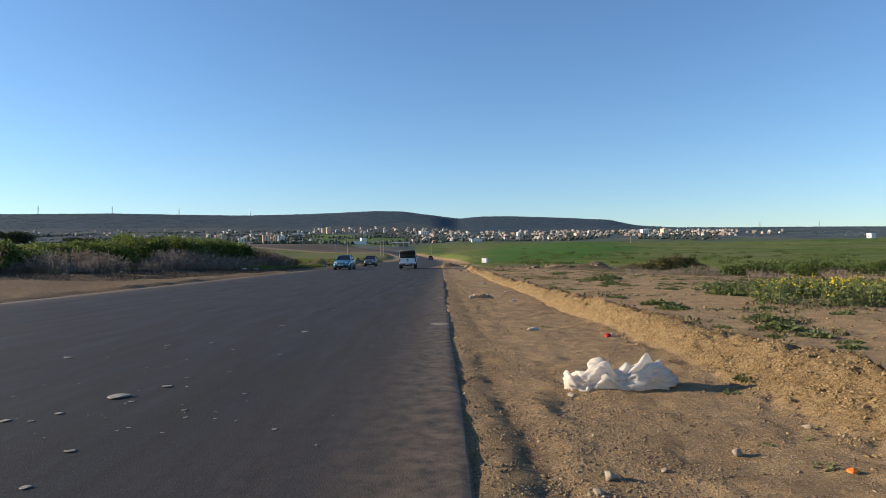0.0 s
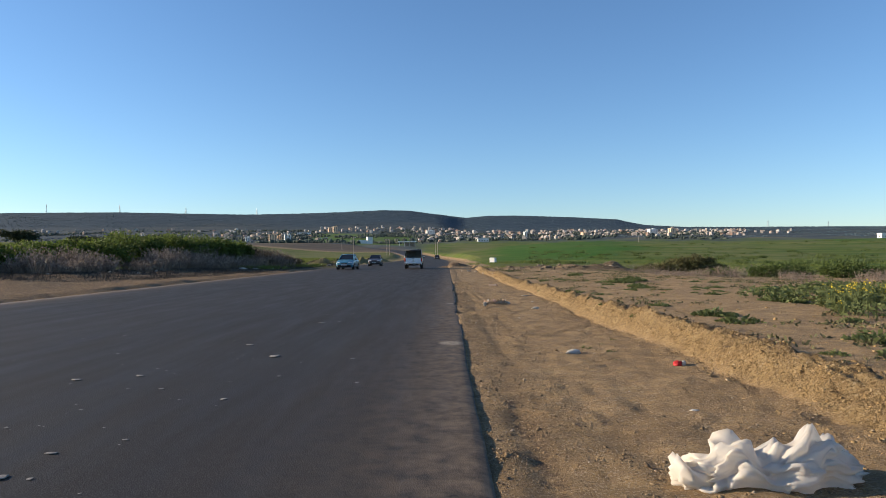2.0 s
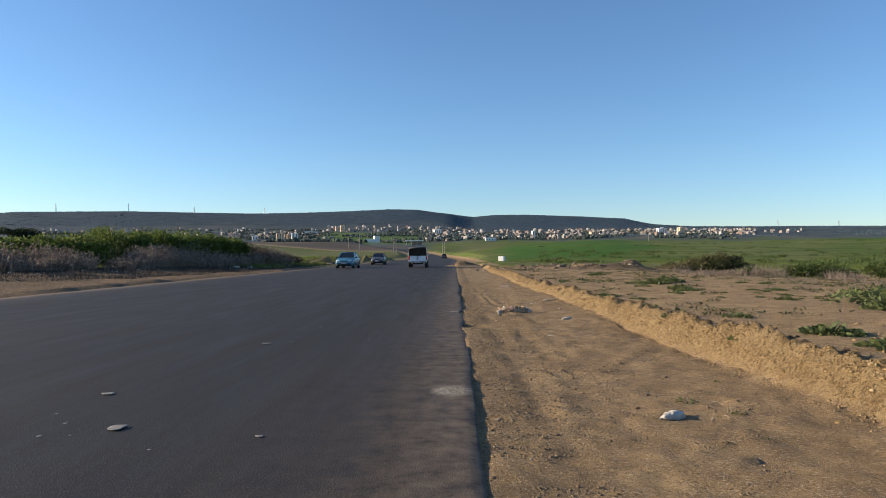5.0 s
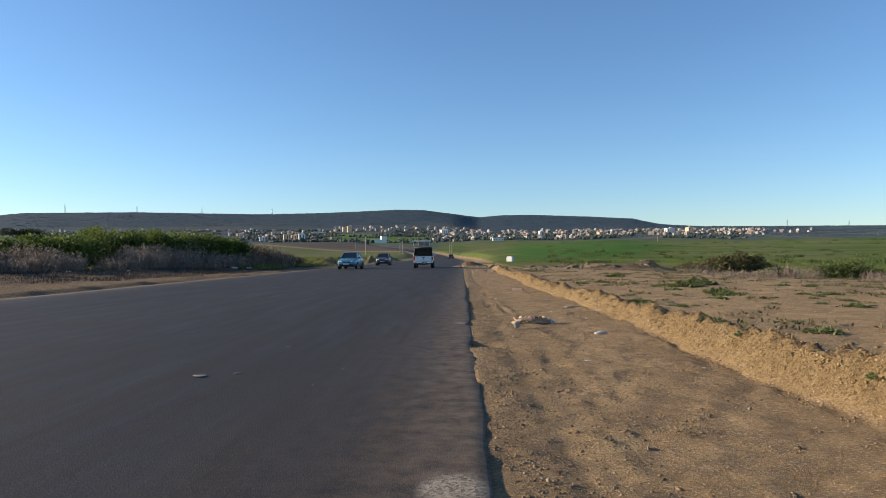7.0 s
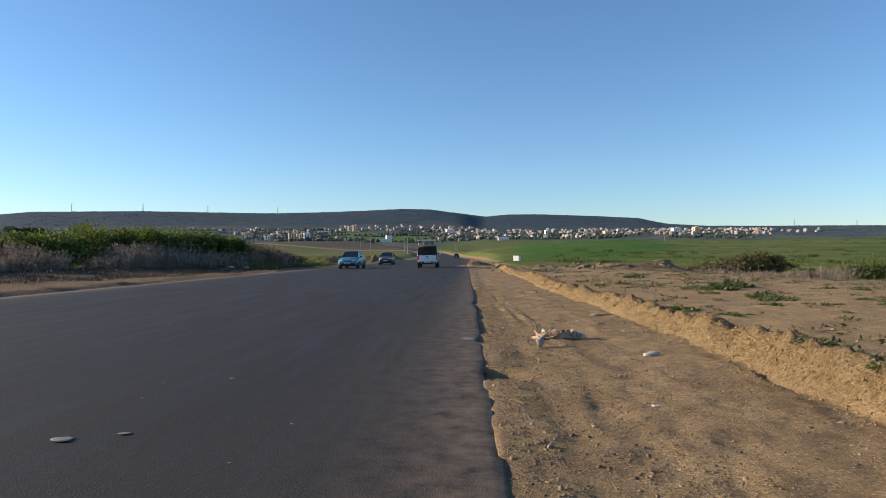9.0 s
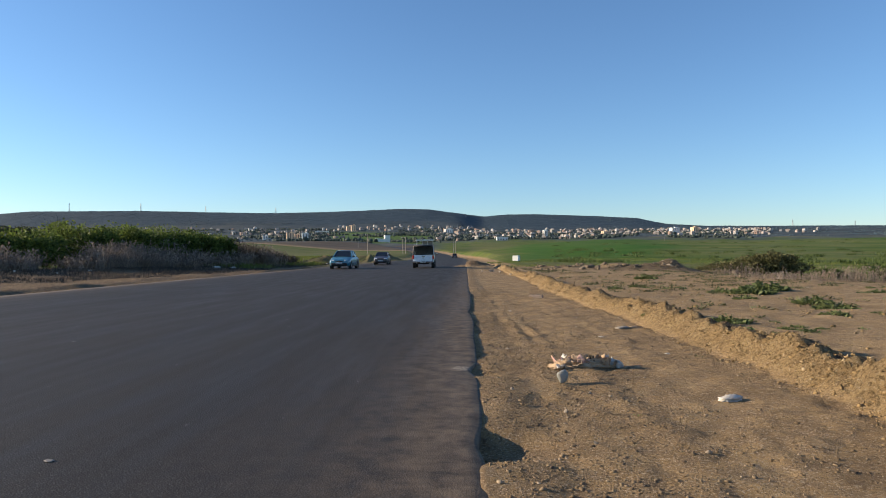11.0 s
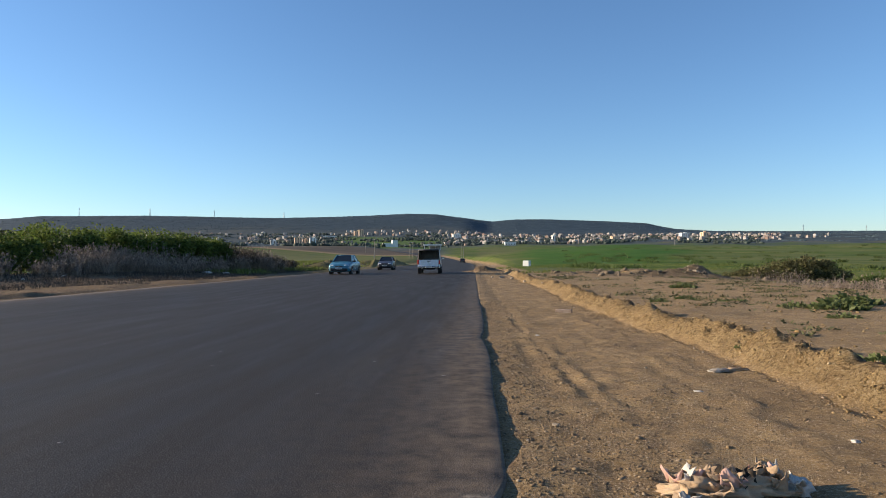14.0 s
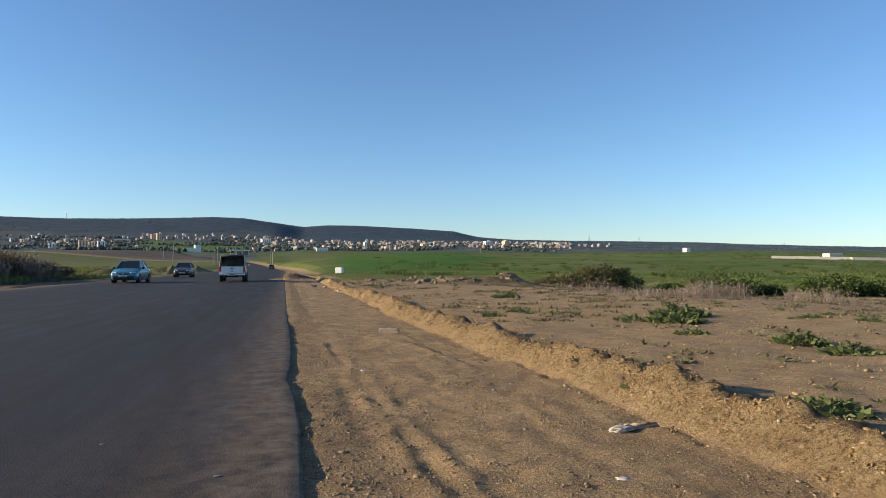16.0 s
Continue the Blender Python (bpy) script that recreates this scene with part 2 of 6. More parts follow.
# ---- materials ----
class Mat:
    """A node material under construction: small shorthand for linking nodes."""

    def __init__(self, name, rough=0.8, metal=0.0):
        self.m = bpy.data.materials.new(name)
        self.m.use_nodes = True
        self.n, self.l = self.m.node_tree.nodes, self.m.node_tree.links
        self.b = self.n["Principled BSDF"]
        self.b.inputs["Roughness"].default_value = rough
        self.b.inputs["Metallic"].default_value = metal
        self.b.inputs["Specular IOR Level"].default_value = 0.3
        self.co = self.n.new("ShaderNodeTexCoord").outputs["Object"]

    def noise(self, scale, detail=4.0, rough=0.6, stretch=None, kind="Fac"):
        t = self.n.new("ShaderNodeTexNoise")
        t.inputs["Scale"].default_value, t.inputs["Detail"].default_value, t.inputs["Roughness"].default_value = scale, detail, rough
        if stretch:
            mp = self.n.new("ShaderNodeMapping")
            mp.inputs["Scale"].default_value = stretch
            self.l.new(self.co, mp.inputs["Vector"])
            self.l.new(mp.outputs["Vector"], t.inputs["Vector"])
        else:
            self.l.new(self.co, t.inputs["Vector"])
        return t.outputs[kind]

    def cells(self, scale):
        t = self.n.new("ShaderNodeTexVoronoi")
        t.inputs["Scale"].default_value = scale
        self.l.new(self.co, t.inputs["Vector"])
        return t

    def ramp(self, fac, *stops):
        r = self.n.new("ShaderNodeValToRGB")
        while len(r.color_ramp.elements) < len(stops):
            r.color_ramp.elements.new(0.5)
        for e, (p, c) in zip(r.color_ramp.elements, stops):
            e.position, e.color = p, (*c, 1) if len(c) == 3 else c
        self.l.new(fac, r.inputs["Fac"])
        return r.outputs["Color"]

    def grey(self, fac, lo, hi, a=0.0, b=1.0):
        r = self.n.new("ShaderNodeMapRange")
        for i, v in zip(("From Min", "From Max", "To Min", "To Max"), (lo, hi, a, b)):
            r.inputs[i].default_value = v
        self.l.new(fac, r.inputs["Value"])
        return r.outputs["Result"]

    def mix(self, fac, a, b, mode="MIX"):
        x = self.n.new("ShaderNodeMix")
        x.data_type, x.blend_type = "RGBA", mode
        for sock, v in ((x.inputs[0], fac), (x.inputs[6], a), (x.inputs[7], b)):
            if isinstance(v, (int, float)):
                sock.default_value = v
            elif isinstance(v, tuple):
                sock.default_value = (*v, 1)
            else:
                self.l.new(v, sock)
        return x.outputs[2]

    def math(self, op, a, b=0.0):
        x = self.n.new("ShaderNodeMath")
        x.operation = op
        for sock, v in zip(x.inputs, (a, b)):
            if isinstance(v, (int, float)):
                sock.default_value = v
            else:
                self.l.new(v, sock)
        return x.outputs[0]

    def attr(self, name):
        a = self.n.new("ShaderNodeAttribute")
        a.attribute_name = name
        return a.outputs["Fac"]

    def per_object(self):
        return self.n.new("ShaderNodeObjectInfo").outputs["Random"]

    def per_island(self):
        return self.n.new("ShaderNodeNewGeometry").outputs["Random Per Island"]

    def base(self, c):
        if isinstance(c, tuple):
            self.b.inputs["Base Color"].default_value = (*c, 1)
        else:
            self.l.new(c, self.b.inputs["Base Color"])
        return self

    def rough(self, v):
        self.l.new(v, self.b.inputs["Roughness"])
        return self

    def bump(self, h, strength=0.4, distance=0.02):
        b = self.n.new("ShaderNodeBump")
        b.inputs["Strength"].default_value, b.inputs["Distance"].default_value = strength, distance
        self.l.new(h, b.inputs["Height"])
        self.l.new(b.outputs["Normal"], self.b.inputs["Normal"])
        return self


def ground_material():
    m = Mat("ground_soil_and_grass", 0.95)
    m.b.inputs["Specular IOR Level"].default_value = 0.1
    big, mid, fine = m.noise(0.35, 4), m.noise(2.2, 5), m.noise(28, 5, 0.7)
    soil = m.ramp(mid, (0.3, (0.243, 0.157, 0.072)), (0.55, (0.360, 0.238, 0.110)), (0.75, (0.436, 0.300, 0.146)))
    soil = m.mix(m.grey(m.noise(6, 5, 0.65), 0.42, 0.62), soil, m.mix(0.5, soil, (0.180, 0.126, 0.081)))
    soil = m.mix(m.grey(m.noise(13, 6, 0.8), 0.56, 0.64, 0, 0.55), soil, (0.126, 0.083, 0.045))
    soil = m.mix(m.grey(m.noise(19, 6, 0.8), 0.57, 0.65, 0, 0.5), soil, (0.540, 0.405, 0.243))
    soil = m.mix(m.grey(m.noise(38, 6, 0.75), 0.53, 0.61, 0, 0.75), soil, (0.113, 0.075, 0.041))
    soil = m.mix(m.grey(m.noise(55, 5, 0.7), 0.54, 0.62, 0, 0.8), soil, (0.522, 0.405, 0.270))
    grit = m.cells(75)
    soil = m.mix(m.grey(grit.outputs["Distance"], 0.0, 0.4, 0.75, 0.0), soil, m.ramp(grit.outputs["Color"], (0.2, (0.135, 0.095, 0.059)), (0.8, (0.468, 0.360, 0.243))))
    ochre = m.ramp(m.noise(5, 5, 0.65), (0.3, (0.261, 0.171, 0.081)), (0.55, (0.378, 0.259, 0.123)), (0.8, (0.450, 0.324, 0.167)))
    # random dark mottling: soil bits, and shade between clods put into the colour
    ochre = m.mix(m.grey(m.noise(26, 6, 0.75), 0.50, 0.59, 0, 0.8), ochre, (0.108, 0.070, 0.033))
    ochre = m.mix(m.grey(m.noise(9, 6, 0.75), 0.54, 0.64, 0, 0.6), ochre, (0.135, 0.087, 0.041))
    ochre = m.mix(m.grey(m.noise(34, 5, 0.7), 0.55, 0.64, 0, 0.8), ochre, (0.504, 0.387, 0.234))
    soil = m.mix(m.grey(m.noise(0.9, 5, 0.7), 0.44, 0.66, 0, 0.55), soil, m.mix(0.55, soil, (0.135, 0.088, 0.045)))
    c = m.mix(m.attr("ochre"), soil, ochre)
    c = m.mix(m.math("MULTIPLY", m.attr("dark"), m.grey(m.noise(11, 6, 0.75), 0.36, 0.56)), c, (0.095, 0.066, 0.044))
    patch = m.noise(0.05, 5, 0.6)
    green = m.ramp(patch, (0.36, (0.057, 0.105, 0.010)), (0.5, (0.107, 0.133, 0.021)), (0.64, (0.168, 0.168, 0.045)))
    green = m.mix(m.grey(m.noise(0.9, 5, 0.7), 0.5, 0.8), green, (0.082, 0.098, 0.025))
    green = m.mix(m.grey(m.noise(0.022, 3), 0.48, 0.6), green, (0.139, 0.143, 0.045))
    green = m.mix(m.grey(m.noise(0.10, 5, 0.65, (0.5, 1.6, 1.0)), 0.46, 0.60, 0, 0.6), green, (0.040, 0.078, 0.012))
    gm = m.math("ADD", m.attr("green"), m.math("MULTIPLY", m.math("SUBTRACT", m.noise(0.8, 6, 0.7), 0.5), 1.1))
    c = m.mix(m.math("MULTIPLY", m.grey(gm, 0.42, 0.62), m.grey(m.attr("green"), 0.02, 0.15)), c, green)
    c = m.mix(m.attr("lush"), c, m.ramp(m.noise(0.3, 5, 0.7, (0.4, 1.0, 1.0)), (0.35, (0.022, 0.088, 0.006)), (0.65, (0.060, 0.140, 0.009))))
    c = m.mix(m.attr("fallow"), c, m.ramp(m.noise(0.08, 5, 0.7), (0.35, (0.111, 0.111, 0.037)), (0.65, (0.164, 0.148, 0.061))))
    # scrub tinted blue-grey: distance haze put into the colour
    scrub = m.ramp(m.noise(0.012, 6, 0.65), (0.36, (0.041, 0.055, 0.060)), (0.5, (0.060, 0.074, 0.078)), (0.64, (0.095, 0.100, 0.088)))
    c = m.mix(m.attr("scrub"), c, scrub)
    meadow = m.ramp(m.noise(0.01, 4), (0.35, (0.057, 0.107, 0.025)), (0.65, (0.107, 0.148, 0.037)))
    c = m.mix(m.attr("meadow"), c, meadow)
    # woods on the hills bluer still, haze included in their colour
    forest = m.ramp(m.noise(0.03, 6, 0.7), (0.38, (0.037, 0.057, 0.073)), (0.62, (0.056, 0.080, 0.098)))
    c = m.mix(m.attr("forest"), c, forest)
    plough = m.ramp(m.noise(0.02, 5), (0.3, (0.08, 0.062, 0.045)), (0.7, (0.13, 0.10, 0.07)))
    c = m.mix(m.attr("plough"), c, plough)
    m.base(c)
    relief = m.math("ADD", m.math("MULTIPLY", m.noise(70, 6, 0.75), 0.45), m.math("ADD", m.math("MULTIPLY", m.noise(17, 6, 0.7), 0.8), m.math("MULTIPLY", mid, 0.5)))
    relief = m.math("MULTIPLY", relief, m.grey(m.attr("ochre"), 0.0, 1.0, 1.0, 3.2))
    return m.bump(relief, 0.85, 0.045).m


def asphalt_material():
    m = Mat("asphalt", 0.82)
    m.b.inputs["Specular IOR Level"].default_value = 0.12
    lanes = m.noise(0.16, 4, 0.55, (1.0, 0.06, 1.0))
    c = m.ramp(lanes, (0.3, (0.0245, 0.0216, 0.0200)), (0.7, (0.0400, 0.0346, 0.0308)))
    c = m.mix(m.grey(m.noise(1.3, 5, 0.7, (1.0, 0.12, 1.0)), 0.5, 0.75), c, (0.044, 0.040, 0.036))
    grain = m.cells(95)
    c = m.mix(m.grey(grain.outputs["Distance"], 0.1, 0.5, 0.75, 0.0), c, m.ramp(grain.outputs["Color"], (0.2, (0.014, 0.014, 0.015)), (0.8, (0.115, 0.105, 0.094))))
    dust = m.math("MULTIPLY", m.attr("dust"), m.grey(m.noise(5, 6, 0.7), 0.3, 0.62))
    c = m.mix(dust, c, (0.25, 0.18, 0.115))
    c = m.mix(m.attr("grit"), c, m.ramp(m.cells(60).outputs["Color"], (0.1, (0.12, 0.098, 0.072)), (0.9, (0.40, 0.33, 0.24))))
    m.base(c)
    m.rough(m.grey(m.noise(3.0, 4, 0.6, (1.0, 0.1, 1.0)), 0.3, 0.7, 0.62, 0.8))
    return m.bump(m.math("ADD", grain.outputs["Distance"], m.noise(60, 3)), 0.35, 0.005).m


# ---- mesh helpers ----
def mesh_from(name, verts, faces, mats=(), smoothed=False, attrs=None, index=None):
    me = bpy.data.meshes.new(name)
    verts = np.asarray(verts, float).reshape(-1, 3)
    if isinstance(faces, np.ndarray):
        k = faces.shape[1]
        me.vertices.add(len(verts))
        me.vertices.foreach_set("co", verts.ravel())
        me.loops.add(faces.size)
        me.loops.foreach_set("vertex_index", faces.ravel().astype(np.int32))
        me.polygons.add(len(faces))
        me.polygons.foreach_set("loop_start", np.arange(0, faces.size, k, dtype=np.int32))
        me.update(calc_edges=True)
    else:
        me.from_pydata([tuple(v) for v in verts], [], faces)
    for mt in mats if isinstance(mats, (list, tuple)) else (mats,):
        me.materials.append(mt)
    if smoothed:
        me.polygons.foreach_set("use_smooth", np.ones(len(me.polygons), bool))
    if index is not None:
        me.polygons.foreach_set("material_index", np.asarray(index, np.int32))
    for key, value in (attrs or {}).items():
        a = me.attributes.new(key, "FLOAT", "POINT")
        a.data.foreach_set("value", np.asarray(value, np.float32))
    me.update()
    return me


def grid_faces(nx, ny):
    i = np.arange(nx * ny).reshape(ny, nx)
    return np.stack([i[:-1, :-1], i[:-1, 1:], i[1:, 1:], i[1:, :-1]], -1).reshape(-1, 4)


def spans(*parts):
    """Grid lines: pieces of (start, end, step), each end the next one's start."""
    out = []
    for a, b, step in parts:
        n = max(1, round((b - a) / step))
        out.extend(np.linspace(a, b, n, endpoint=False))
    return np.array(out + [parts[-1][1]])


def growing(a, b, step, ratio):
    out, v = [], a
    while v < b:
        out.append(v)
        v += step
        step *= ratio
    return out + [b]


# ---- ground and road ----
def build_ground():
    right = growing(12.0, 3900.0, 0.4, 1.06)
    left = [-v for v in growing(30.0, 3900.0, 0.6, 1.06)][::-1]
    xs = np.array(left[:-1] + list(spans((-30, -16, 0.7), (-16, -12, 0.25), (-12, -0.4, 1.6), (-0.4, 4.3, 0.045), (4.3, 7, 0.1), (7, 12, 0.25)))[:-1] + right)
    ys = np.array(list(spans((-60, -4, 4.0), (-4, 1.0, 0.5), (1.0, 26, 0.062), (26, 36, 0.1), (36, 50, 0.2), (50, 80, 0.35)))[:-1] + growing(80, 3900.0, 0.6, 1.04))
    x, y = np.meshgrid(xs, ys)
    z = ground_height(x, y)
    u = x / np.maximum(y, 30)
    wob = 9 * vnoise(x, y, 9, 61) + 4 * vnoise(x, y, 2.5, 62)
    field = smooth(66, 80, y + 0.5 * wob + 0.9 * np.clip(x - 12, 0, 26)) * smooth(3.0, 7.0, x - road_shift(y)) * smooth(1300, 1000, y)
    weedy = 0.30 * smooth(5.0, 10.0, x + 0.2 * wob) * smooth(30, 16, y)
    leftg = smooth(-15.5, -19, x - road_shift(y) + 0.25 * wob) * (smooth(62, 72, y) + smooth(-27, -31, x)).clip(0, 1) * smooth(470, 380, y)
    verge = 0.22 * smooth(-16, -19, x + 0.2 * wob) * smooth(70, 60, y)
    green = np.clip(np.maximum(np.maximum(field, weedy * smooth(90, 60, y)), np.maximum(leftg, verge)), 0, 1)
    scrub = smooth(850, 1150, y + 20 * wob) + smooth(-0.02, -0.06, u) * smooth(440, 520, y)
    patch = smooth(-0.215, -0.185, u + 0.02 * vnoise(x, y, 130, 64)) * smooth(-0.035, -0.06, u) * smooth(820, 860, y) * smooth(1560, 1450, y + 900 * (u + 0.12))
    plough = smooth(430, 480, y) * smooth(760, 700, y) * smooth(-0.05, -0.1, u) * smooth(-0.5, -0.4, u)
    lush = smooth(0.05, 0.09, u + 0.02 * vnoise(x, y, 14, 73)) * smooth(0.30, 0.22, u + 0.05 * vnoise(x, y, 40, 74)) * smooth(95, 125, y) * smooth(400, 330, y) * (0.75 + 0.25 * vnoise(x, y, 30, 75))
    lush = np.maximum(lush, 0.7 * smooth(0.3, 0.6, vnoise(x, y * 2.2, 60, 76)) * smooth(80, 110, y) * smooth(0.2, 0.3, u) * smooth(450, 400, y))
    fallow = 0.55 * smooth(0.10, 0.05, u + 0.02 * vnoise(x, y, 30, 77)) * smooth(250, 330, y) * smooth(0.0, 0.012, u) * smooth(900, 600, y)
    fallow = np.maximum(fallow, 0.8 * smooth(60, 66, y) * smooth(100, 78, y + wob) * smooth(4, 8, x) * smooth(30, 20, x))
    fallow = np.maximum(fallow, (0.62 + 0.3 * vnoise(x, y * 2.5, 22, 78)) * smooth(-0.05, -0.08, u) * smooth(70, 85, y) * smooth(420, 360, y))
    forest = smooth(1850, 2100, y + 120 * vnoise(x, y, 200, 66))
    foot = berm_foot(y)
    wide = 1 + 0.9 * smooth(9, 4.5, y)
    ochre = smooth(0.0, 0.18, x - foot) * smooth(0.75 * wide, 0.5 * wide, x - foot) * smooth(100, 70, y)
    # behind the crest: dark soil and roots, with crest shade put into the colour
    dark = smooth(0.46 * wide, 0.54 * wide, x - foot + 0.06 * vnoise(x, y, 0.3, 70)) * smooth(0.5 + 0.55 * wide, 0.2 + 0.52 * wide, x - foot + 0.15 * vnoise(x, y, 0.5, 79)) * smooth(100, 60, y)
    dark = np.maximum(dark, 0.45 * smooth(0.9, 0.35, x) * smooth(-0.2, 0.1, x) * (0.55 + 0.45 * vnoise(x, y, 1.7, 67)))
    dark = np.maximum(dark, 0.30 * smooth(0.4, 1.0, x) * smooth(3.0, 2.6, x) * smooth(0.1, 0.7, vnoise(x, y * 0.6, 0.3, 68) + 0.7 * vnoise(x, y, 0.13, 59)))
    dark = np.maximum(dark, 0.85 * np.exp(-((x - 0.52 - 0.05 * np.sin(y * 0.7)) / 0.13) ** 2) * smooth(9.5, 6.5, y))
    band = smooth(57, 60, y + 0.3 * wob) * smooth(67, 63, y + 0.3 * wob) * smooth(4.0, 6.0, x) * smooth(26, 20, x)
    dark = np.maximum(dark, 0.9 * band * smooth(-0.3, 0.2, vnoise(x, y, 1.3, 69)))
    # verge across the road: brown soil darkened in colour for the thicket's shadow
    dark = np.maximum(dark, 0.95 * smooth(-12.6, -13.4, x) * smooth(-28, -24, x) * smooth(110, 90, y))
    for hx, hy, r0 in ((0.9, 76.0, 1.6), (14.3, 61.5, 1.6), (-17.5, 92, 2.2), (-16.5, 118, 3), (-19, 104, 2.2), (-15.5, 140, 3)):
        dark = np.maximum(dark, 1.2 * smooth(1.3, 0.8, np.hypot(x - hx, y - hy) / r0))
        green = green * smooth(0.9, 1.4, np.hypot(x - hx, y - hy) / r0)
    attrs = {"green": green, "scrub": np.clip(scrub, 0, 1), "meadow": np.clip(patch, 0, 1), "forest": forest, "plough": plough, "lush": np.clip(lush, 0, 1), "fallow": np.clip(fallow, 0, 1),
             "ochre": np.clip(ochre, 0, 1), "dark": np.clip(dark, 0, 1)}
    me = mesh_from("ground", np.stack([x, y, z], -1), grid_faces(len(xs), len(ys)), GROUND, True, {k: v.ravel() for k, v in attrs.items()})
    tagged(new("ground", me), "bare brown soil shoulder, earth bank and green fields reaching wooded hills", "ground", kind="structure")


def build_road():
    ys = np.array(list(spans((-60, 0, 2.0), (0, 30, 0.08), (30, 60, 0.2), (60, 110, 0.6)))[:-1] + growing(110, 780, 1.5, 1.03))
    lat = np.array([0, 0.02, 0.05, 0.09, 0.14, 0.19, 0.24, 0.29, 0.34, 0.4, 0.5, 0.65, 1.0, 2.0, 3.5, 5, 7, 9, 11, 12.0, 12.7, 13.2])
    edge = road_edge(ys)
    top = road_height(ys)
    rows = []
    for k, d in enumerate(lat):
        x = edge - d + 0.0 * ys
        z = top - 0.012 * smooth(0.07, 0.0, np.full_like(ys, d)) * (1 + 0.4 * vnoise(ys, 0, 0.3, 72))
        rows.append(np.stack([x, ys, z], -1))
    side = rows[0].copy()
    side[:, 0] += 0.015
    side[:, 2] -= 0.14
    lside = rows[-1].copy()
    lside[:, 2] -= 0.14
    v = np.stack([lside] + rows[::-1] + [side], 1)
    x, y = v[..., 0], v[..., 1]
    d = edge[:, None] - x
    dust = 0.35 * smooth(0.9, 0.0, d) + 0.4 * smooth(11.5, 13.0, d) + 0.25 * smooth(60, 20, y) * smooth(1.6, 0.1, d)
    grit = np.zeros_like(x)
    for py, px, r in ((11.1, -0.08, 0.19), (19.3, -0.05, 0.10)):
        grit = np.maximum(grit, smooth(1.1, 0.7, np.hypot(x - px, (y - py) / 1.25) / r))
    me = mesh_from("road", v, grid_faces(v.shape[1], v.shape[0]), ASPHALT, True, {"dust": np.clip(dust, 0, 1).ravel(), "grit": grit.ravel()})
    tagged(new("road", me), "wide grey asphalt road without markings, broken at its edge", "road", kind="structure")


GROUND, ASPHALT = ground_material(), asphalt_material()
build_ground()
build_road()


# ---- builders ----
RNG = np.random.default_rng(7)


class Geo:
    """Collects vertices and faces of one mesh."""

    def __init__(self):
        self.v, self.f, self.k = [], [], 0

    def add(self, verts, faces):
        verts = np.asarray(verts, float).reshape(-1, 3)
        self.v.append(verts)
        self.f.extend(tuple(int(i) + self.k for i in f) for f in faces)
        self.k += len(verts)
        return self

    def box(self, c, s, bevel=0.0, turn=None):
        """A box with chamfered edges, centre c, sizes s."""
        c, h = np.array(c, float), np.array(s, float) / 2
        if bevel <= 0:
            v = np.array([(sx, sy, sz) for sz in (-1, 1) for sx, sy in ((-1, -1), (1, -1), (1, 1), (-1, 1))]) * h
            f = [(3, 2, 1, 0), (4, 5, 6, 7), (0, 1, 5, 4), (1, 2, 6, 5), (2, 3, 7, 6), (3, 0, 4, 7)]
        else:
            b = min(bevel, *(h * 0.95))
            rings = []
            for z, k in ((-h[2], b), (-h[2] + b, 0), (h[2] - b, 0), (h[2], b)):
                x, y = h[0] - k, h[1] - k
                rings.append([(-x + b, -y, z), (x - b, -y, z), (x, -y + b, z), (x, y - b, z), (x - b, y, z), (-x + b, y, z), (-x, y - b, z), (-x, -y + b, z)])
            v = np.array(rings).reshape(-1, 3)
            f = [tuple(range(7, -1, -1)), tuple(range(24, 32))]
            f += [(r * 8 + i, r * 8 + (i + 1) % 8, r * 8 + 8 + (i + 1) % 8, r * 8 + 8 + i) for r in range(3) for i in range(8)]
        if turn is not None:
            v = v @ np.array(Euler(turn).to_matrix()).T
        return self.add(v + c, f)

    def tube(self, p, q, r, r2=None, n=6, caps=True):
        p, q = np.array(p, float), np.array(q, float)
        r2 = r if r2 is None else r2
        d = q - p
        d = d / max(np.linalg.norm(d), 1e-9)
        a = np.cross(d, (0, 0, 1) if abs(d[2]) < 0.9 else (1, 0, 0))
        a /= np.linalg.norm(a)
        b = np.cross(d, a)
        t = np.arange(n) * 2 * np.pi / n
        ring = np.cos(t)[:, None] * a + np.sin(t)[:, None] * b
        f = [(i, (i + 1) % n, n + (i + 1) % n, n + i) for i in range(n)]
        if caps:
            f += [tuple(range(n - 1, -1, -1)), tuple(range(n, 2 * n))]
        return self.add(np.vstack([p + ring * r, q + ring * r2]), f)

    def loft(self, rings, caps=True):
        n = len(rings[0])
        f = []
        for k in range(len(rings) - 1):
            f += [(k * n + i, k * n + (i + 1) % n, (k + 1) * n + (i + 1) % n, (k + 1) * n + i) for i in range(n)]
        if caps:
            f += [tuple(range(n - 1, -1, -1)), tuple(range((len(rings) - 1) * n, len(rings) * n))]
        return self.add(np.array(rings).reshape(-1, 3), f)

    def mesh(self, name, mat, smoothed=False):
        return mesh_from(name, np.vstack(self.v), self.f, mat, smoothed)


def part(name, geo, material, parent=None, label="", smoothed=False):
    """Links a Geo or a mesh as one object, under its thing or part."""
    me = geo.mesh(name, material, smoothed) if isinstance(geo, Geo) else geo
    ob = new(name, me)
    if parent is not None:
        ob.parent = parent
    return tagged(ob, label) if label else ob


def thing(name, m, label, category, group="", kind=""):
    ob = new(name)
    ob.matrix_basis = m
    ob.empty_display_size = 0.2
    return tagged(ob, label, category, group, kind)


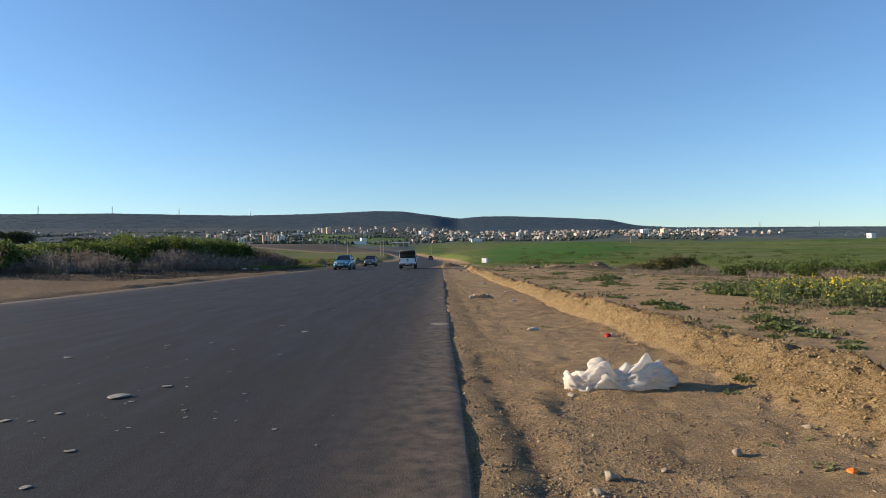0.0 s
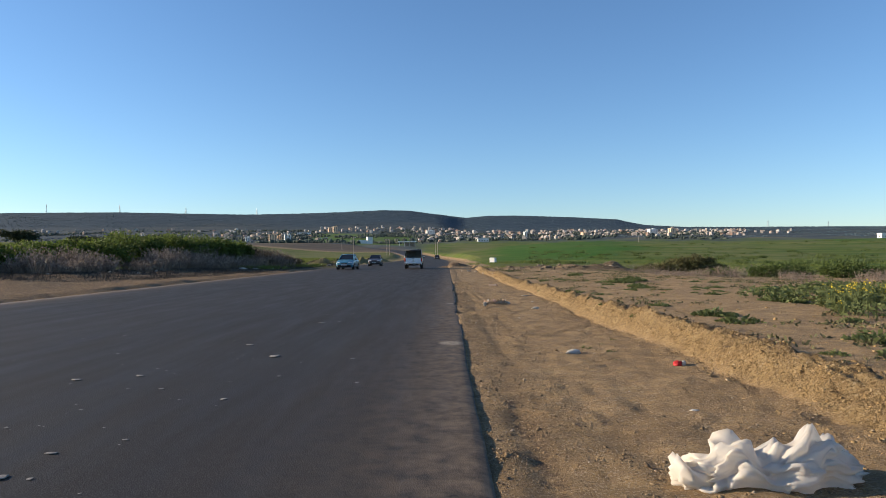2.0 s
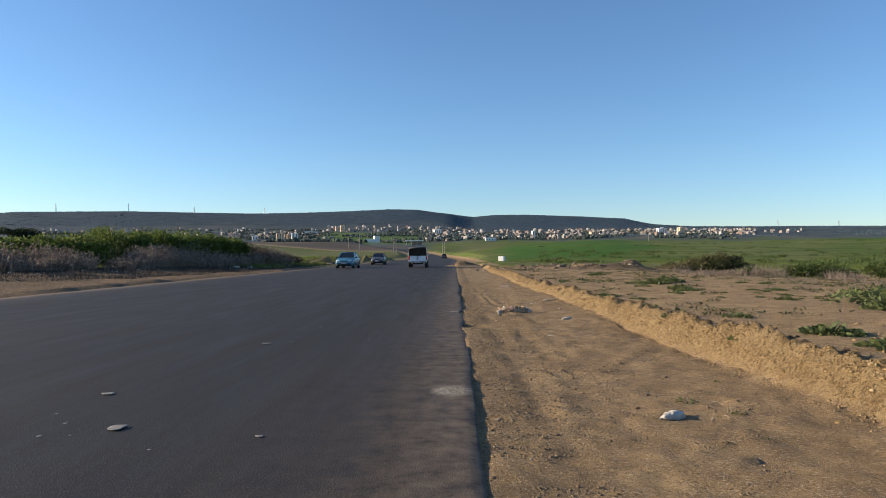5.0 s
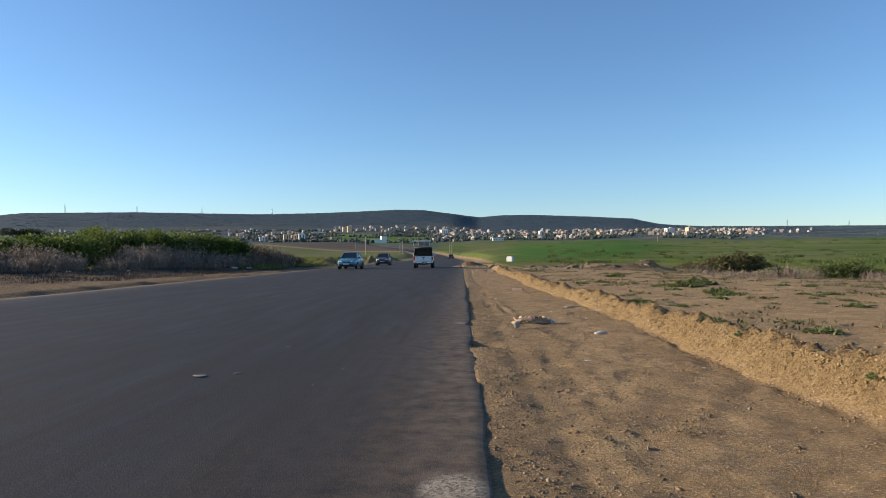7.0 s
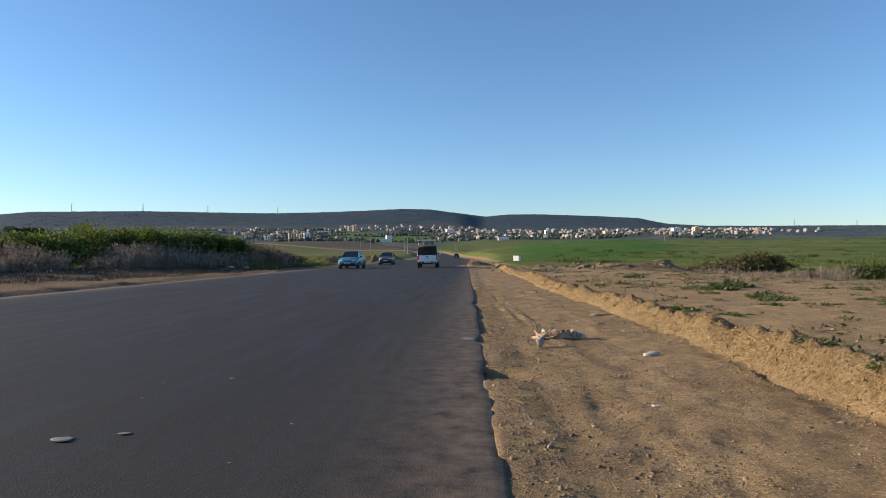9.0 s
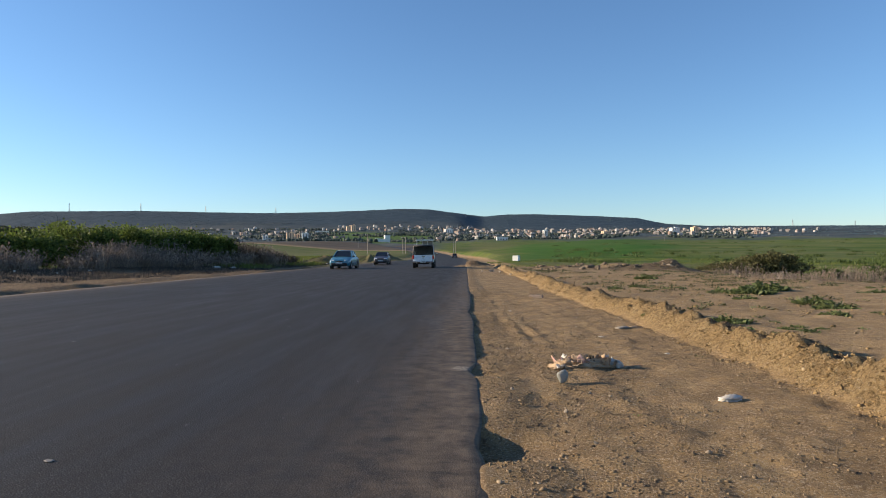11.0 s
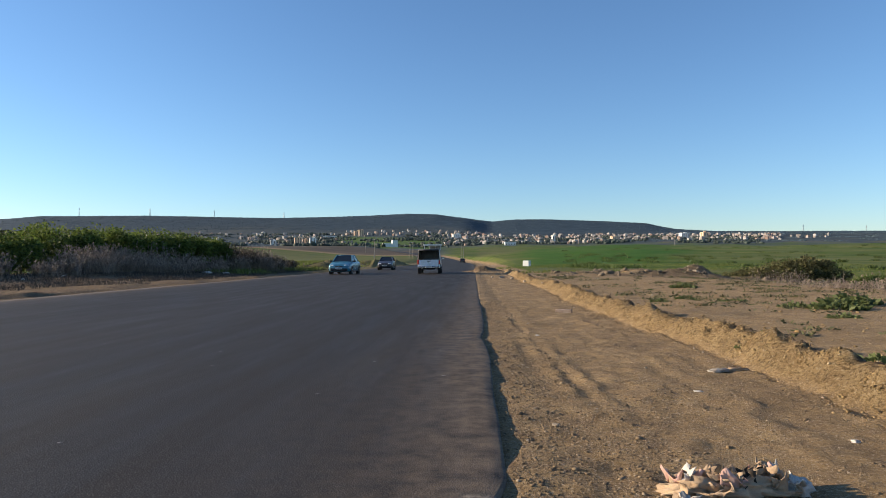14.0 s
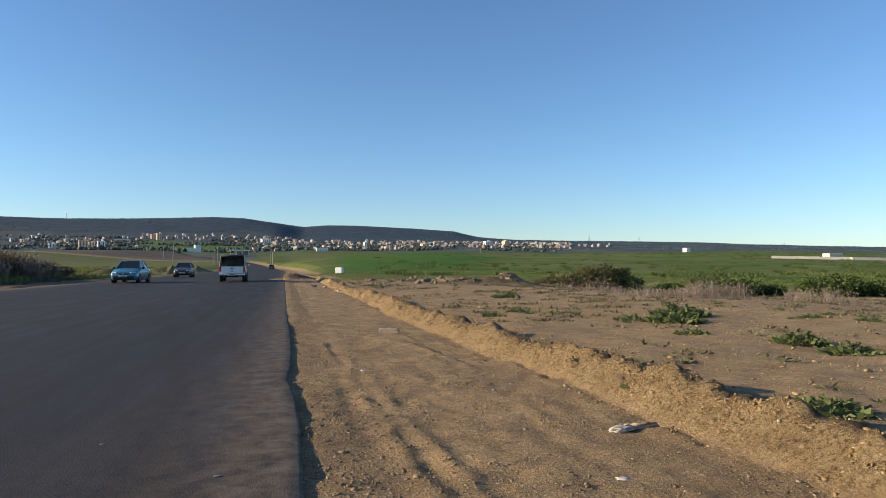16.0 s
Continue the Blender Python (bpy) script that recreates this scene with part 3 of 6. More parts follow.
def ico(level=1):
    bm = bmesh.new()
    bmesh.ops.create_icosphere(bm, subdivisions=level, radius=1.0)
    v = np.array([p.co[:] for p in bm.verts])
    f = np.array([[q.index for q in p.verts] for p in bm.faces])
    bm.free()
    return v, f


ICO1, ICO2, ICO3, ICO5 = ico(1), ico(2), ico(3), ico(5)


def scatter_rocks(pos, size, flat=0.7, seed=1, src=ICO1):
    """Many distorted pebbles in one mesh: vertices and faces."""
    r = np.random.default_rng(seed)
    v, f = src
    n = len(pos)
    vv = np.repeat(v[None], n, 0) * (1 + 0.34 * r.standard_normal((n, len(v), 1)).clip(-1.6, 1.6))
    vv = vv * (np.array([1, 1, flat]) * r.uniform(0.5, 1.4, (n, 1, 3)))
    a = r.uniform(0, 2 * np.pi, n)
    c, s = np.cos(a)[:, None], np.sin(a)[:, None]
    x = vv[..., 0] * c - vv[..., 1] * s
    y = vv[..., 0] * s + vv[..., 1] * c
    vv = np.stack([x, y, vv[..., 2]], -1) * np.asarray(size)[:, None, None] + np.asarray(pos)[:, None, :]
    ff = (f[None] + (np.arange(n) * len(v))[:, None, None]).reshape(-1, f.shape[1])
    return vv.reshape(-1, 3), ff


def rock(seed, flat=0.7, sharp=0.35, src=ICO2):
    """One angular stone of unit size standing on z = 0."""
    v, f = src
    r = np.random.default_rng(seed)
    v = v.copy()
    for _ in range(9):
        d = r.standard_normal(3)
        d /= np.linalg.norm(d)
        cut = r.uniform(0.32, 0.72)
        over = (v @ d - cut).clip(0)
        v -= over[:, None] * d
    v *= np.array([1, r.uniform(0.7, 1.0), flat])
    v += 0.03 * r.standard_normal(v.shape) * sharp
    v[:, 2] -= v[:, 2].min()
    return v, f


def leaf_quads(pos, out, size, seed, aspect=0.5, droop=0.25):
    """Leaves as folded diamonds at pos, pointing along out."""
    r = np.random.default_rng(seed)
    n = len(pos)
    d = out + 0.55 * r.standard_normal((n, 3))
    d /= np.linalg.norm(d, axis=1)[:, None] + 1e-9
    side = np.cross(d, r.standard_normal((n, 3)))
    side /= np.linalg.norm(side, axis=1)[:, None] + 1e-9
    up = np.cross(side, d)
    L = (np.asarray(size) * r.uniform(0.6, 1.35, n))[:, None]
    base, tip = pos, pos + d * L - np.array([0, 0, droop]) * L
    mid = pos + d * L * 0.5
    w = L * aspect * 0.5
    v = np.stack([base, mid + side * w + up * w * 0.3, tip, mid - side * w + up * w * 0.3], 1)
    f = (np.arange(n) * 4)[:, None] + np.arange(4)
    return v.reshape(-1, 3), f


def shell_points(blobs, n, seed, hollow=0.3):
    """Points in a union of ellipsoids (cx, cy, cz, rx, ry, rz), denser towards their skins, with ways outwards."""
    r = np.random.default_rng(seed)
    blobs = np.array(blobs, float)
    wt = (blobs[:, 3] * blobs[:, 4] + blobs[:, 3] * blobs[:, 5] + blobs[:, 4] * blobs[:, 5])
    k = r.choice(len(blobs), n, p=wt / wt.sum())
    d = r.standard_normal((n, 3))
    d /= np.linalg.norm(d, axis=1)[:, None]
    rad = (hollow + (1 - hollow) * r.random(n) ** 0.6) * (1 + 0.12 * r.standard_normal(n))
    pos = blobs[k, :3] + d * blobs[k, 3:] * rad[:, None]
    keep = pos[:, 2] > 0.03
    return pos[keep], d[keep]


def joined(*pairs):
    vs, fs, k = [], [], 0
    for v, f in pairs:
        vs.append(v)
        fs.append(f + k)
        k += len(v)
    return np.vstack(vs), np.vstack(fs)


def blades(pos, height, width, seed, lean=0.35):
    """Upright thin stems: one tapered quad each."""
    r = np.random.default_rng(seed)
    n = len(pos)
    h = np.asarray(height) * r.uniform(0.55, 1.25, n)
    a = r.uniform(0, 2 * np.pi, n)
    w = np.stack([np.cos(a), np.sin(a), np.zeros(n)], 1) * width
    top = pos + np.stack([r.normal(0, lean, n) * h, r.normal(0, lean, n) * h, h], 1)
    v = np.stack([pos - w, pos + w, top + w * 0.4, top - w * 0.4], 1)
    return v.reshape(-1, 3), (np.arange(n) * 4)[:, None] + np.arange(4)


# ---- more materials ----
def leaf_material(name, lo, hi, shine=0.7, through=0.3):
    m = Mat(name, shine)
    c = m.ramp(m.per_island(), (0.0, lo), (0.6, hi), (1.0, tuple(v * 1.25 for v in hi)))
    m.base(c)
    tr = m.n.new("ShaderNodeBsdfTranslucent")
    m.l.new(c, tr.inputs["Color"])
    mx = m.n.new("ShaderNodeMixShader")
    mx.inputs[0].default_value = through
    m.l.new(m.b.outputs[0], mx.inputs[1])
    m.l.new(tr.outputs[0], mx.inputs[2])
    m.l.new(mx.outputs[0], m.n["Material Output"].inputs["Surface"])
    return m.m


def plain(name, a, b, scale=6.0, rough=0.7, metal=0.0, bump=0.2, per=False, spec=0.3, distance=0.02):
    """Colour between a and b by noise at two scales, with a fine bump."""
    m = Mat(name, rough, metal)
    m.b.inputs["Specular IOR Level"].default_value = spec
    t = m.noise(scale, 5, 0.6)
    c = m.ramp(t, (0.32, a), (0.68, b))
    c = m.mix(m.grey(m.noise(scale * 7, 4, 0.7), 0.45, 0.8, 0, 0.5), c, tuple(0.7 * v for v in a))
    if per:
        c = m.mix(m.grey(m.per_object(), 0, 1, 0, 0.45), c, tuple(0.6 * v for v in a))
    m.base(c)
    return m.bump(m.noise(scale * 9, 4, 0.65), bump, distance).m


def paint(name, c, rough=0.3, dirt=0.25):
    m = Mat(name, rough)
    m.b.inputs["Coat Weight"].default_value = 0.4
    m.b.inputs["Specular IOR Level"].default_value = 0.5
    m.base(m.mix(m.grey(m.noise(3, 5, 0.6), 0.4, 0.8, 0, dirt), c, (0.24, 0.19, 0.14)))
    m.rough(m.grey(m.noise(9, 4), 0.3, 0.7, rough * 0.8, rough * 1.4))
    return m.m


def glass_dark(name="tinted_glass"):
    m = Mat(name, 0.06)
    m.b.inputs["Specular IOR Level"].default_value = 0.6
    m.base((0.014, 0.018, 0.022))
    return m.m


def house_paint(name="rendered_house_wall", joined_mesh=False):
    m = Mat(name, 0.9)
    c = m.ramp(m.per_island() if joined_mesh else m.per_object(), (0.0, (0.446, 0.418, 0.374)), (0.25, (0.374, 0.310, 0.252)), (0.42, (0.360, 0.230, 0.173)),
               (0.55, (0.173, 0.158, 0.144)), (0.75, (0.533, 0.504, 0.468)), (0.9, (0.475, 0.396, 0.346)), (1.0, (0.259, 0.216, 0.187)))
    c = m.mix(m.grey(m.noise(0.5, 5, 0.7), 0.45, 0.8, 0, 0.4), c, (0.252, 0.216, 0.180))
    return m.base(c).bump(m.noise(3, 4), 0.2, 0.05).m


WHITE_WALL = plain("whitewashed_wall", (0.74, 0.72, 0.66), (0.82, 0.80, 0.76), 0.8, 0.9)
CREAM_WALL = plain("cream_painted_wall", (0.66, 0.57, 0.44), (0.76, 0.68, 0.55), 0.8, 0.9)
PEACH_WALL = plain("peach_rendered_wall", (0.72, 0.48, 0.30), (0.80, 0.60, 0.42), 0.8, 0.9)
FAR_HOUSE = house_paint("far_house_wall", True)
HOUSE, ROOF = house_paint(), plain("flat_concrete_roof", (0.26, 0.23, 0.21), (0.42, 0.38, 0.34), 1.0, 0.9)
PANE = glass_dark("dark_window_pane")
HEDGE_LEAF = leaf_material("hedge_leaves", (0.036, 0.058, 0.014), (0.125, 0.160, 0.030), 0.65, 0.4)
SHRUB_LEAF = leaf_material("low_shrub_leaves", (0.030, 0.050, 0.014), (0.095, 0.125, 0.028), 0.7, 0.25)
BUSH_LEAF = leaf_material("olive_bush_leaves", (0.052, 0.052, 0.020), (0.150, 0.135, 0.052))
CREEPER = leaf_material("creeping_weed_leaves", (0.050, 0.052, 0.024), (0.120, 0.112, 0.050), 0.8, 0.15)
WEED_LEAF = leaf_material("weed_leaves", (0.060, 0.082, 0.026), (0.125, 0.145, 0.050))
CROP = leaf_material("young_crop", (0.075, 0.108, 0.016), (0.150, 0.165, 0.036))
DARK_LEAF = leaf_material("dark_tree_leaves", (0.020, 0.028, 0.014), (0.045, 0.058, 0.026))
STRAW = leaf_material("dry_stalks", (0.12, 0.092, 0.074), (0.27, 0.210, 0.160), 0.8, 0.15)
FLOWER = leaf_material("yellow_petals", (0.62, 0.46, 0.02), (0.80, 0.62, 0.04), 0.6)
BARK = plain("grey_brown_bark", (0.09, 0.07, 0.05), (0.17, 0.135, 0.10), 9, 0.9, bump=0.5)
STONE = plain("pale_field_stone", (0.32, 0.255, 0.18), (0.48, 0.40, 0.30), 8, 0.9, bump=0.5, per=True)
WOODPOLE = plain("weathered_pole_wood", (0.24, 0.20, 0.16), (0.40, 0.35, 0.29), 5, 0.9)
STEEL = plain("galvanised_steel", (0.34, 0.35, 0.36), (0.48, 0.49, 0.50), 3, 0.5, 0.6)


def gravel_material():
    m = Mat("loose_gravel", 0.92)
    m.b.inputs["Specular IOR Level"].default_value = 0.15
    c = m.ramp(m.per_island(), (0.0, (0.099, 0.071, 0.046)), (0.4, (0.190, 0.131, 0.071)), (0.9, (0.282, 0.201, 0.113)), (1.0, (0.353, 0.282, 0.198)))
    return m.base(m.mix(m.grey(m.noise(90, 3), 0.4, 0.7, 0, 0.35), c, (0.2, 0.15, 0.1))).bump(m.noise(120, 3), 0.4, 0.004).m


def clod_material():
    m = Mat("earth_clods", 0.95)
    m.b.inputs["Specular IOR Level"].default_value = 0.1
    c = m.ramp(m.per_island(), (0.0, (0.180, 0.119, 0.054)), (0.6, (0.297, 0.200, 0.092)), (0.95, (0.360, 0.252, 0.124)), (1.0, (0.450, 0.351, 0.216)))
    return m.base(c).bump(m.noise(70, 4), 0.6, 0.008).m


GRAVEL, CLOD = gravel_material(), clod_material()


# ---- distant woods, masts, town ----
def build_far_trees():
    r = np.random.default_rng(21)
    n = 44000
    y = np.concatenate([r.uniform(2480, 2610, n // 5), r.uniform(1980, 2620, n // 3), r.uniform(1000, 2050, n - n // 5 - n // 3)])
    u = r.uniform(-1.05, 1.1, n)
    x = u * y
    keep = ((u < 0.02) | (y > 1200)) & ~((u > -0.21) & (u < -0.04) & (y < 1500))
    # groves and field edges on the lower slopes, closed woods above
    keep &= (y > 1980) | (vnoise(x, y, 90, 23) + 0.7 * vnoise(x, y * 0.6, 30, 24) > 0.02)
    x, y = x[keep], y[keep]
    size = np.where(y > 1980, r.uniform(1.3, 2.4, len(x)), r.uniform(1.2, 2.8, len(x)))
    z = ground_height(x, y) + size * 0.1
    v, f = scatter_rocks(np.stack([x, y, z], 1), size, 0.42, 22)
    tagged(new("far_woods", mesh_from("far_woods", v, f, FARWOOD, True)), "dark evergreen trees on the distant hills, tinted with haze", "trees", kind="stuff")


# blue-grey leaf colours with the far haze mixed in
FARWOOD = leaf_material("hazed_far_canopy", (0.048, 0.072, 0.084), (0.076, 0.104, 0.115), 0.9, 0.0)
build_far_trees()


def build_valley_groves():
    """Dark groves and hedgerows round the meadow and between the houses."""
    r = np.random.default_rng(27)
    n = 15000
    y = r.uniform(830, 1750, n)
    u = r.uniform(-0.8, 0.42, n)
    x = u * y
    meadow = (u > -0.20) & (u < -0.055) & (y < 1270) & (vnoise(x, y, 45, 28) < 0.45)
    k = ((u < -0.03) | (y > 1040)) & ~meadow & (vnoise(x, y * 0.7, 75, 29) + 0.6 * vnoise(x, y * 0.6, 26, 30) > 0.05)
    x, y = x[k], y[k]
    size = r.uniform(1.3, 3.2, len(x))
    v, f = scatter_rocks(np.column_stack([x, y, ground_height(x, y) + size * 0.5]), size, 0.85, 31)
    tagged(new("valley_groves", mesh_from("valley_groves", v, f, GROVE)), "dark groves and hedgerows among the valley houses", "trees", kind="stuff")


GROVE = leaf_material("grove_canopy", (0.030, 0.040, 0.034), (0.066, 0.080, 0.062), 0.9, 0.0)
build_valley_groves()


def house(name, m, w, d, h, wall, floors, label, category="house", group="", tower=True):
    """A flat-roofed block: wall, roof with parapet, windows set into the fronts."""
    ob = thing(name, m, label, category, group)
    part("wall", Geo().box((0, 0, h / 2 - 1.5), (w, d, h + 3.0), 0.12), wall, ob)
    g = Geo().box((0, 0, h + 0.15), (w + 0.5, d + 0.5, 0.3), 0.05)
    for sx, sy, px, py in ((w + 0.3, 0.25, 0, d / 2), (w + 0.3, 0.25, 0, -d / 2), (0.25, d - 0.3, w / 2, 0), (0.25, d - 0.3, -w / 2, 0)):
        g.box((px, py, h + 0.65), (sx, sy, 0.7))
    roof = part("roof", g, wall, ob)
    if tower:
        part("stair_house", Geo().box((w * 0.22, d * 0.2, h + 1.55), (w * 0.35, d * 0.35, 2.5), 0.08), wall, roof)
    cols = max(2, int(w // 4))
    pane = Geo().box((0, 0, 0), (1.5, 0.3, 1.5)).mesh("window", PANE)
    for i in range(floors):
        zz = 1.9 + i * (h - 1.0) / floors
        for k in range(cols):
            part("window", pane, None, ob).location = ((k + 0.5) / cols * w - w / 2, -d / 2 + 0.06, zz)
        side = part("window", pane, None, ob)
        side.location, side.rotation_euler = (-w / 2 + 0.06, 0, zz), (0, 0, radians(90))
    return ob


def build_town():
    r = np.random.default_rng(5)
    kinds = []
    for w, d, h, fl in ((8, 8, 5.5, 2), (10, 8, 7.5, 2), (7, 9, 5.5, 2), (12, 9, 5, 1), (9, 8, 7.0, 2), (12, 7, 3.6, 1)):
        kinds.append(house("house", pose(0, 0, -60), w, d, h, HOUSE, fl, "flat-roofed rendered town house on the hillside", "house", "houses of the distant town"))
    spots = []
    for u0, u1, y0, y1, n in ((-0.64, -0.28, 1350, 1850, 60), (-0.34, -0.17, 1050, 1700, 42), (-0.20, -0.03, 1550, 1950, 40),
                              (-0.04, 0.19, 1050, 1900, 180), (0.17, 0.45, 1300, 1950, 210), (0.43, 0.52, 1500, 1900, 12)):
        while n:
            u, y = r.uniform(u0, u1), r.uniform(y0, y1)
            if all((u * y - a) ** 2 + (y - b) ** 2 > 9.5 ** 2 for a, b in spots):
                spots.append((u * y, y))
                n -= 1
    spots.sort(key=lambda p: p[1])
    for i, (x, y) in enumerate(spots[:285]):
        m = pose(x, y, zg(x, y) - 0.4, 0, 0, r.uniform(5, 75))
        ob = kinds[i] if i < len(kinds) else copy_thing(kinds[r.integers(len(kinds))], m)
        ob.matrix_basis = m @ Matrix.Scale(r.uniform(0.45, 0.82), 4)
    # the farthest rows of houses, too small to tell apart
    g = Geo()
    for x, y in spots[285:]:
        w, d, h, turn = r.uniform(4, 9), r.uniform(4, 8), r.uniform(2.6, 6.5), r.uniform(0.1, 1.3)
        g.box((x, y, zg(x, y) + h / 2 - 1.0), (w, d, h + 2.0), 0.1, (0, 0, turn))
        if r.random() < 0.6:
            g.box((x + 0.3, y + 0.4, zg(x, y) + h + 0.6), (w * 0.4, d * 0.4, 1.4), 0.05, (0, 0, turn))
    tagged(part("far_houses", g, FAR_HOUSE), "small pale houses crowded on the far slope", "houses", kind="stuff")

    def block(u, y, *a, turn=20, name="apartment_block", category="building", tower=True):
        return house(name, pose(u * y, y, zg(u * y, y) - 0.3, 0, 0, turn), *a, category=category, tower=tower)
    block(-0.1265, 900, 13, 8, 3.8, WHITE_WALL, 0, "low whitewashed farm building in the valley", name="farmhouse", tower=False)
    block(-0.1165, 902, 7, 8, 8.5, WHITE_WALL, 0, "tall whitewashed farm house with flat roof", name="farmhouse", tower=False)
    block(-0.262, 1080, 12, 8, 10.6, PEACH_WALL, 5, "peach apartment block lit by low sun")
    block(-0.252, 1100, 8, 8, 7.9, PEACH_WALL, 4, "peach apartment block with flat roof")
    block(-0.240, 1090, 10, 8, 9.9, WHITE_WALL, 5, "cream apartment block in the valley")
    block(-0.300, 1080, 8, 7, 5.9, WHITE_WALL, 3, "white house on the valley floor")
    block(-0.168, 1600, 10, 8, 14.5, PEACH_WALL, 6, "tall peach apartment tower on the slope")
    block(-0.174, 1650, 15, 10, 10.6, PEACH_WALL, 4, "peach apartment block on the slope")
    block(-0.025, 1500, 18, 10, 7.3, WHITE_WALL, 3, "large white building on the hillside")
    block(-0.215, 1500, 30, 8, 4.0, WHITE_WALL, 1, "long white school building on the slope", tower=False, turn=5)
    block(0.054, 1000, 16, 8, 4.0, WHITE_WALL, 1, "long white shed beside the fields", tower=False, turn=5, name="shed")
    block(0.118, 1250, 7, 7, 10.0, WHITE_WALL, 6, "tall cream apartment tower in the town")
    block(0.207, 1330, 14, 10, 6.6, PEACH_WALL, 3, "brick-coloured building at the edge of town")
    block(0.337, 1400, 12, 10, 13.2, PEACH_WALL, 5, "orange apartment block above the town")
    block(0.308, 1420, 19, 10, 11.9, WHITE_WALL, 5, "white apartment block above the town")
    block(0.650, 900, 9, 7, 9, WHITE_WALL, 2, "small white building on the field's skyline", tower=False)


build_town()


def build_filling_station():
    y, u = 760.0, -0.060
    ob = thing("filling_station", pose(u * y, y, zg(u * y, y), 0, 0, 4), "white flat canopy on columns beside the far road", "filling station")
    part("canopy", Geo().box((0, 0, 5.2), (21, 10, 1.2), 0.15), WHITE_WALL, ob)
    for x in (-9, -3, 3, 9):
        part("column", Geo().box((x, 0, 2.2), (0.7, 0.7, 4.7), 0.05), WHITE_WALL, ob)
    part("shop", Geo().box((3, 9, 1.9), (12, 7, 4.2), 0.1), ROOF, ob)


build_filling_station()


def lattice_mast(x, y, h):
    ob = thing("lattice_mast", pose(x, y, zg(x, y) - 0.5), "thin grey steel lattice mast on the ridge", "mast", "masts on the ridge")
    for sx, sy in ((-1, -1), (1, -1), (1, 1), (-1, 1)):
        part("leg", Geo().tube((sx * 2.2, sy * 2.2, 0), (sx * 0.35, sy * 0.35, h), 0.35, 0.25, 4), STEEL, ob)
    g = Geo()
    for k in range(8):
        z0, z1 = h * k / 8, h * (k + 1) / 8
        w0, w1 = 2.2 - 1.85 * k / 8, 2.2 - 1.85 * (k + 1) / 8
        for a, b in (((-1, -1), (1, -1)), ((1, -1), (1, 1)), ((1, 1), (-1, 1)), ((-1, 1), (-1, -1))):
            g.tube((a[0] * w0, a[1] * w0, z0), (b[0] * w1, b[1] * w1, z1), 0.14, None, 3)
    part("bracing", g, STEEL, ob)
    for z in (0.72, 0.86):
        part("cross_arm", Geo().box((0, 0, h * z), (9 - z * 3, 0.35, 0.35)), STEEL, ob)


for u, h in ((-0.604, 36), (-0.493, 34), (-0.393, 30), (-0.286, 28), (0.481, 30), (0.571, 26), (0.852, 20)):
    lattice_mast(u * 2560, 2560, h)


def utility_pole(x, y, h, arm):
    ob = thing("utility_pole", pose(x, y, zg(x, y) - 0.3), "weathered utility pole beside the road", "pole", "poles beside the road")
    part("post", Geo().tube((0, 0, 0), (0, 0, h), 0.15, 0.10, 8), WOODPOLE, ob)
    if arm:
        cross = part("cross_arm", Geo().box((0, 0, h - 0.4), (1.9, 0.12, 0.14), 0.02), WOODPOLE, ob)
        for dx in (-0.8, 0.0, 0.8):
            part("insulator", Geo().tube((dx, 0, h - 0.3), (dx, 0, h - 0.08), 0.06, 0.04, 6), WHITE_WALL, cross)


for u, y, h, arm in ((-0.1405, 268, 8.0, True), (-0.0905, 312, 7.8, True), (-0.0865, 318, 7.8, False), (-0.0175, 340, 7.6, True), (-0.0145, 346, 7.6, False),
                     (0.2866, 430, 5.5, True), (-0.158, 520, 8, False)):
    utility_pole(u * y, y, h, arm)


def build_field_wall():
    ob = thing("boundary_wall", Matrix.Identity(4), "long low white boundary wall across the green field", "wall")
    pts = [(150, 199, 2.9), (172, 191, 2.6), (172.3, 190.5, 2.4), (190, 187, 2.2), (230, 186, 1.6)]
    for (x0, y0, _), (x1, y1, _) in zip(pts[:-1], pts[1:]):
        n = max(1, int(math.hypot(x1 - x0, y1 - y0) // 4))
        for k in range(n):
            a, b = (k / n), (k + 1) / n
            xa, ya, xb, yb = x0 + (x1 - x0) * a, y0 + (y1 - y0) * a, x0 + (x1 - x0) * b, y0 + (y1 - y0) * b
            z = min(zg(xa, ya), zg(xb, yb))
            part("wall_panel", Geo().box(((xa + xb) / 2, (ya + yb) / 2, z + 0.3), (math.hypot(xb - xa, yb - ya), 0.22, 1.15), 0.02,
                                         (0, 0, math.atan2(yb - ya, xb - xa))), CREAM_WALL, ob)
    x, y = 174, 200
    part("hut", Geo().box((x, y, zg(x, y) + 0.75), (5.2, 3, 2.1), 0.05), CREAM_WALL, ob, "small white flat-roofed hut")


build_field_wall()


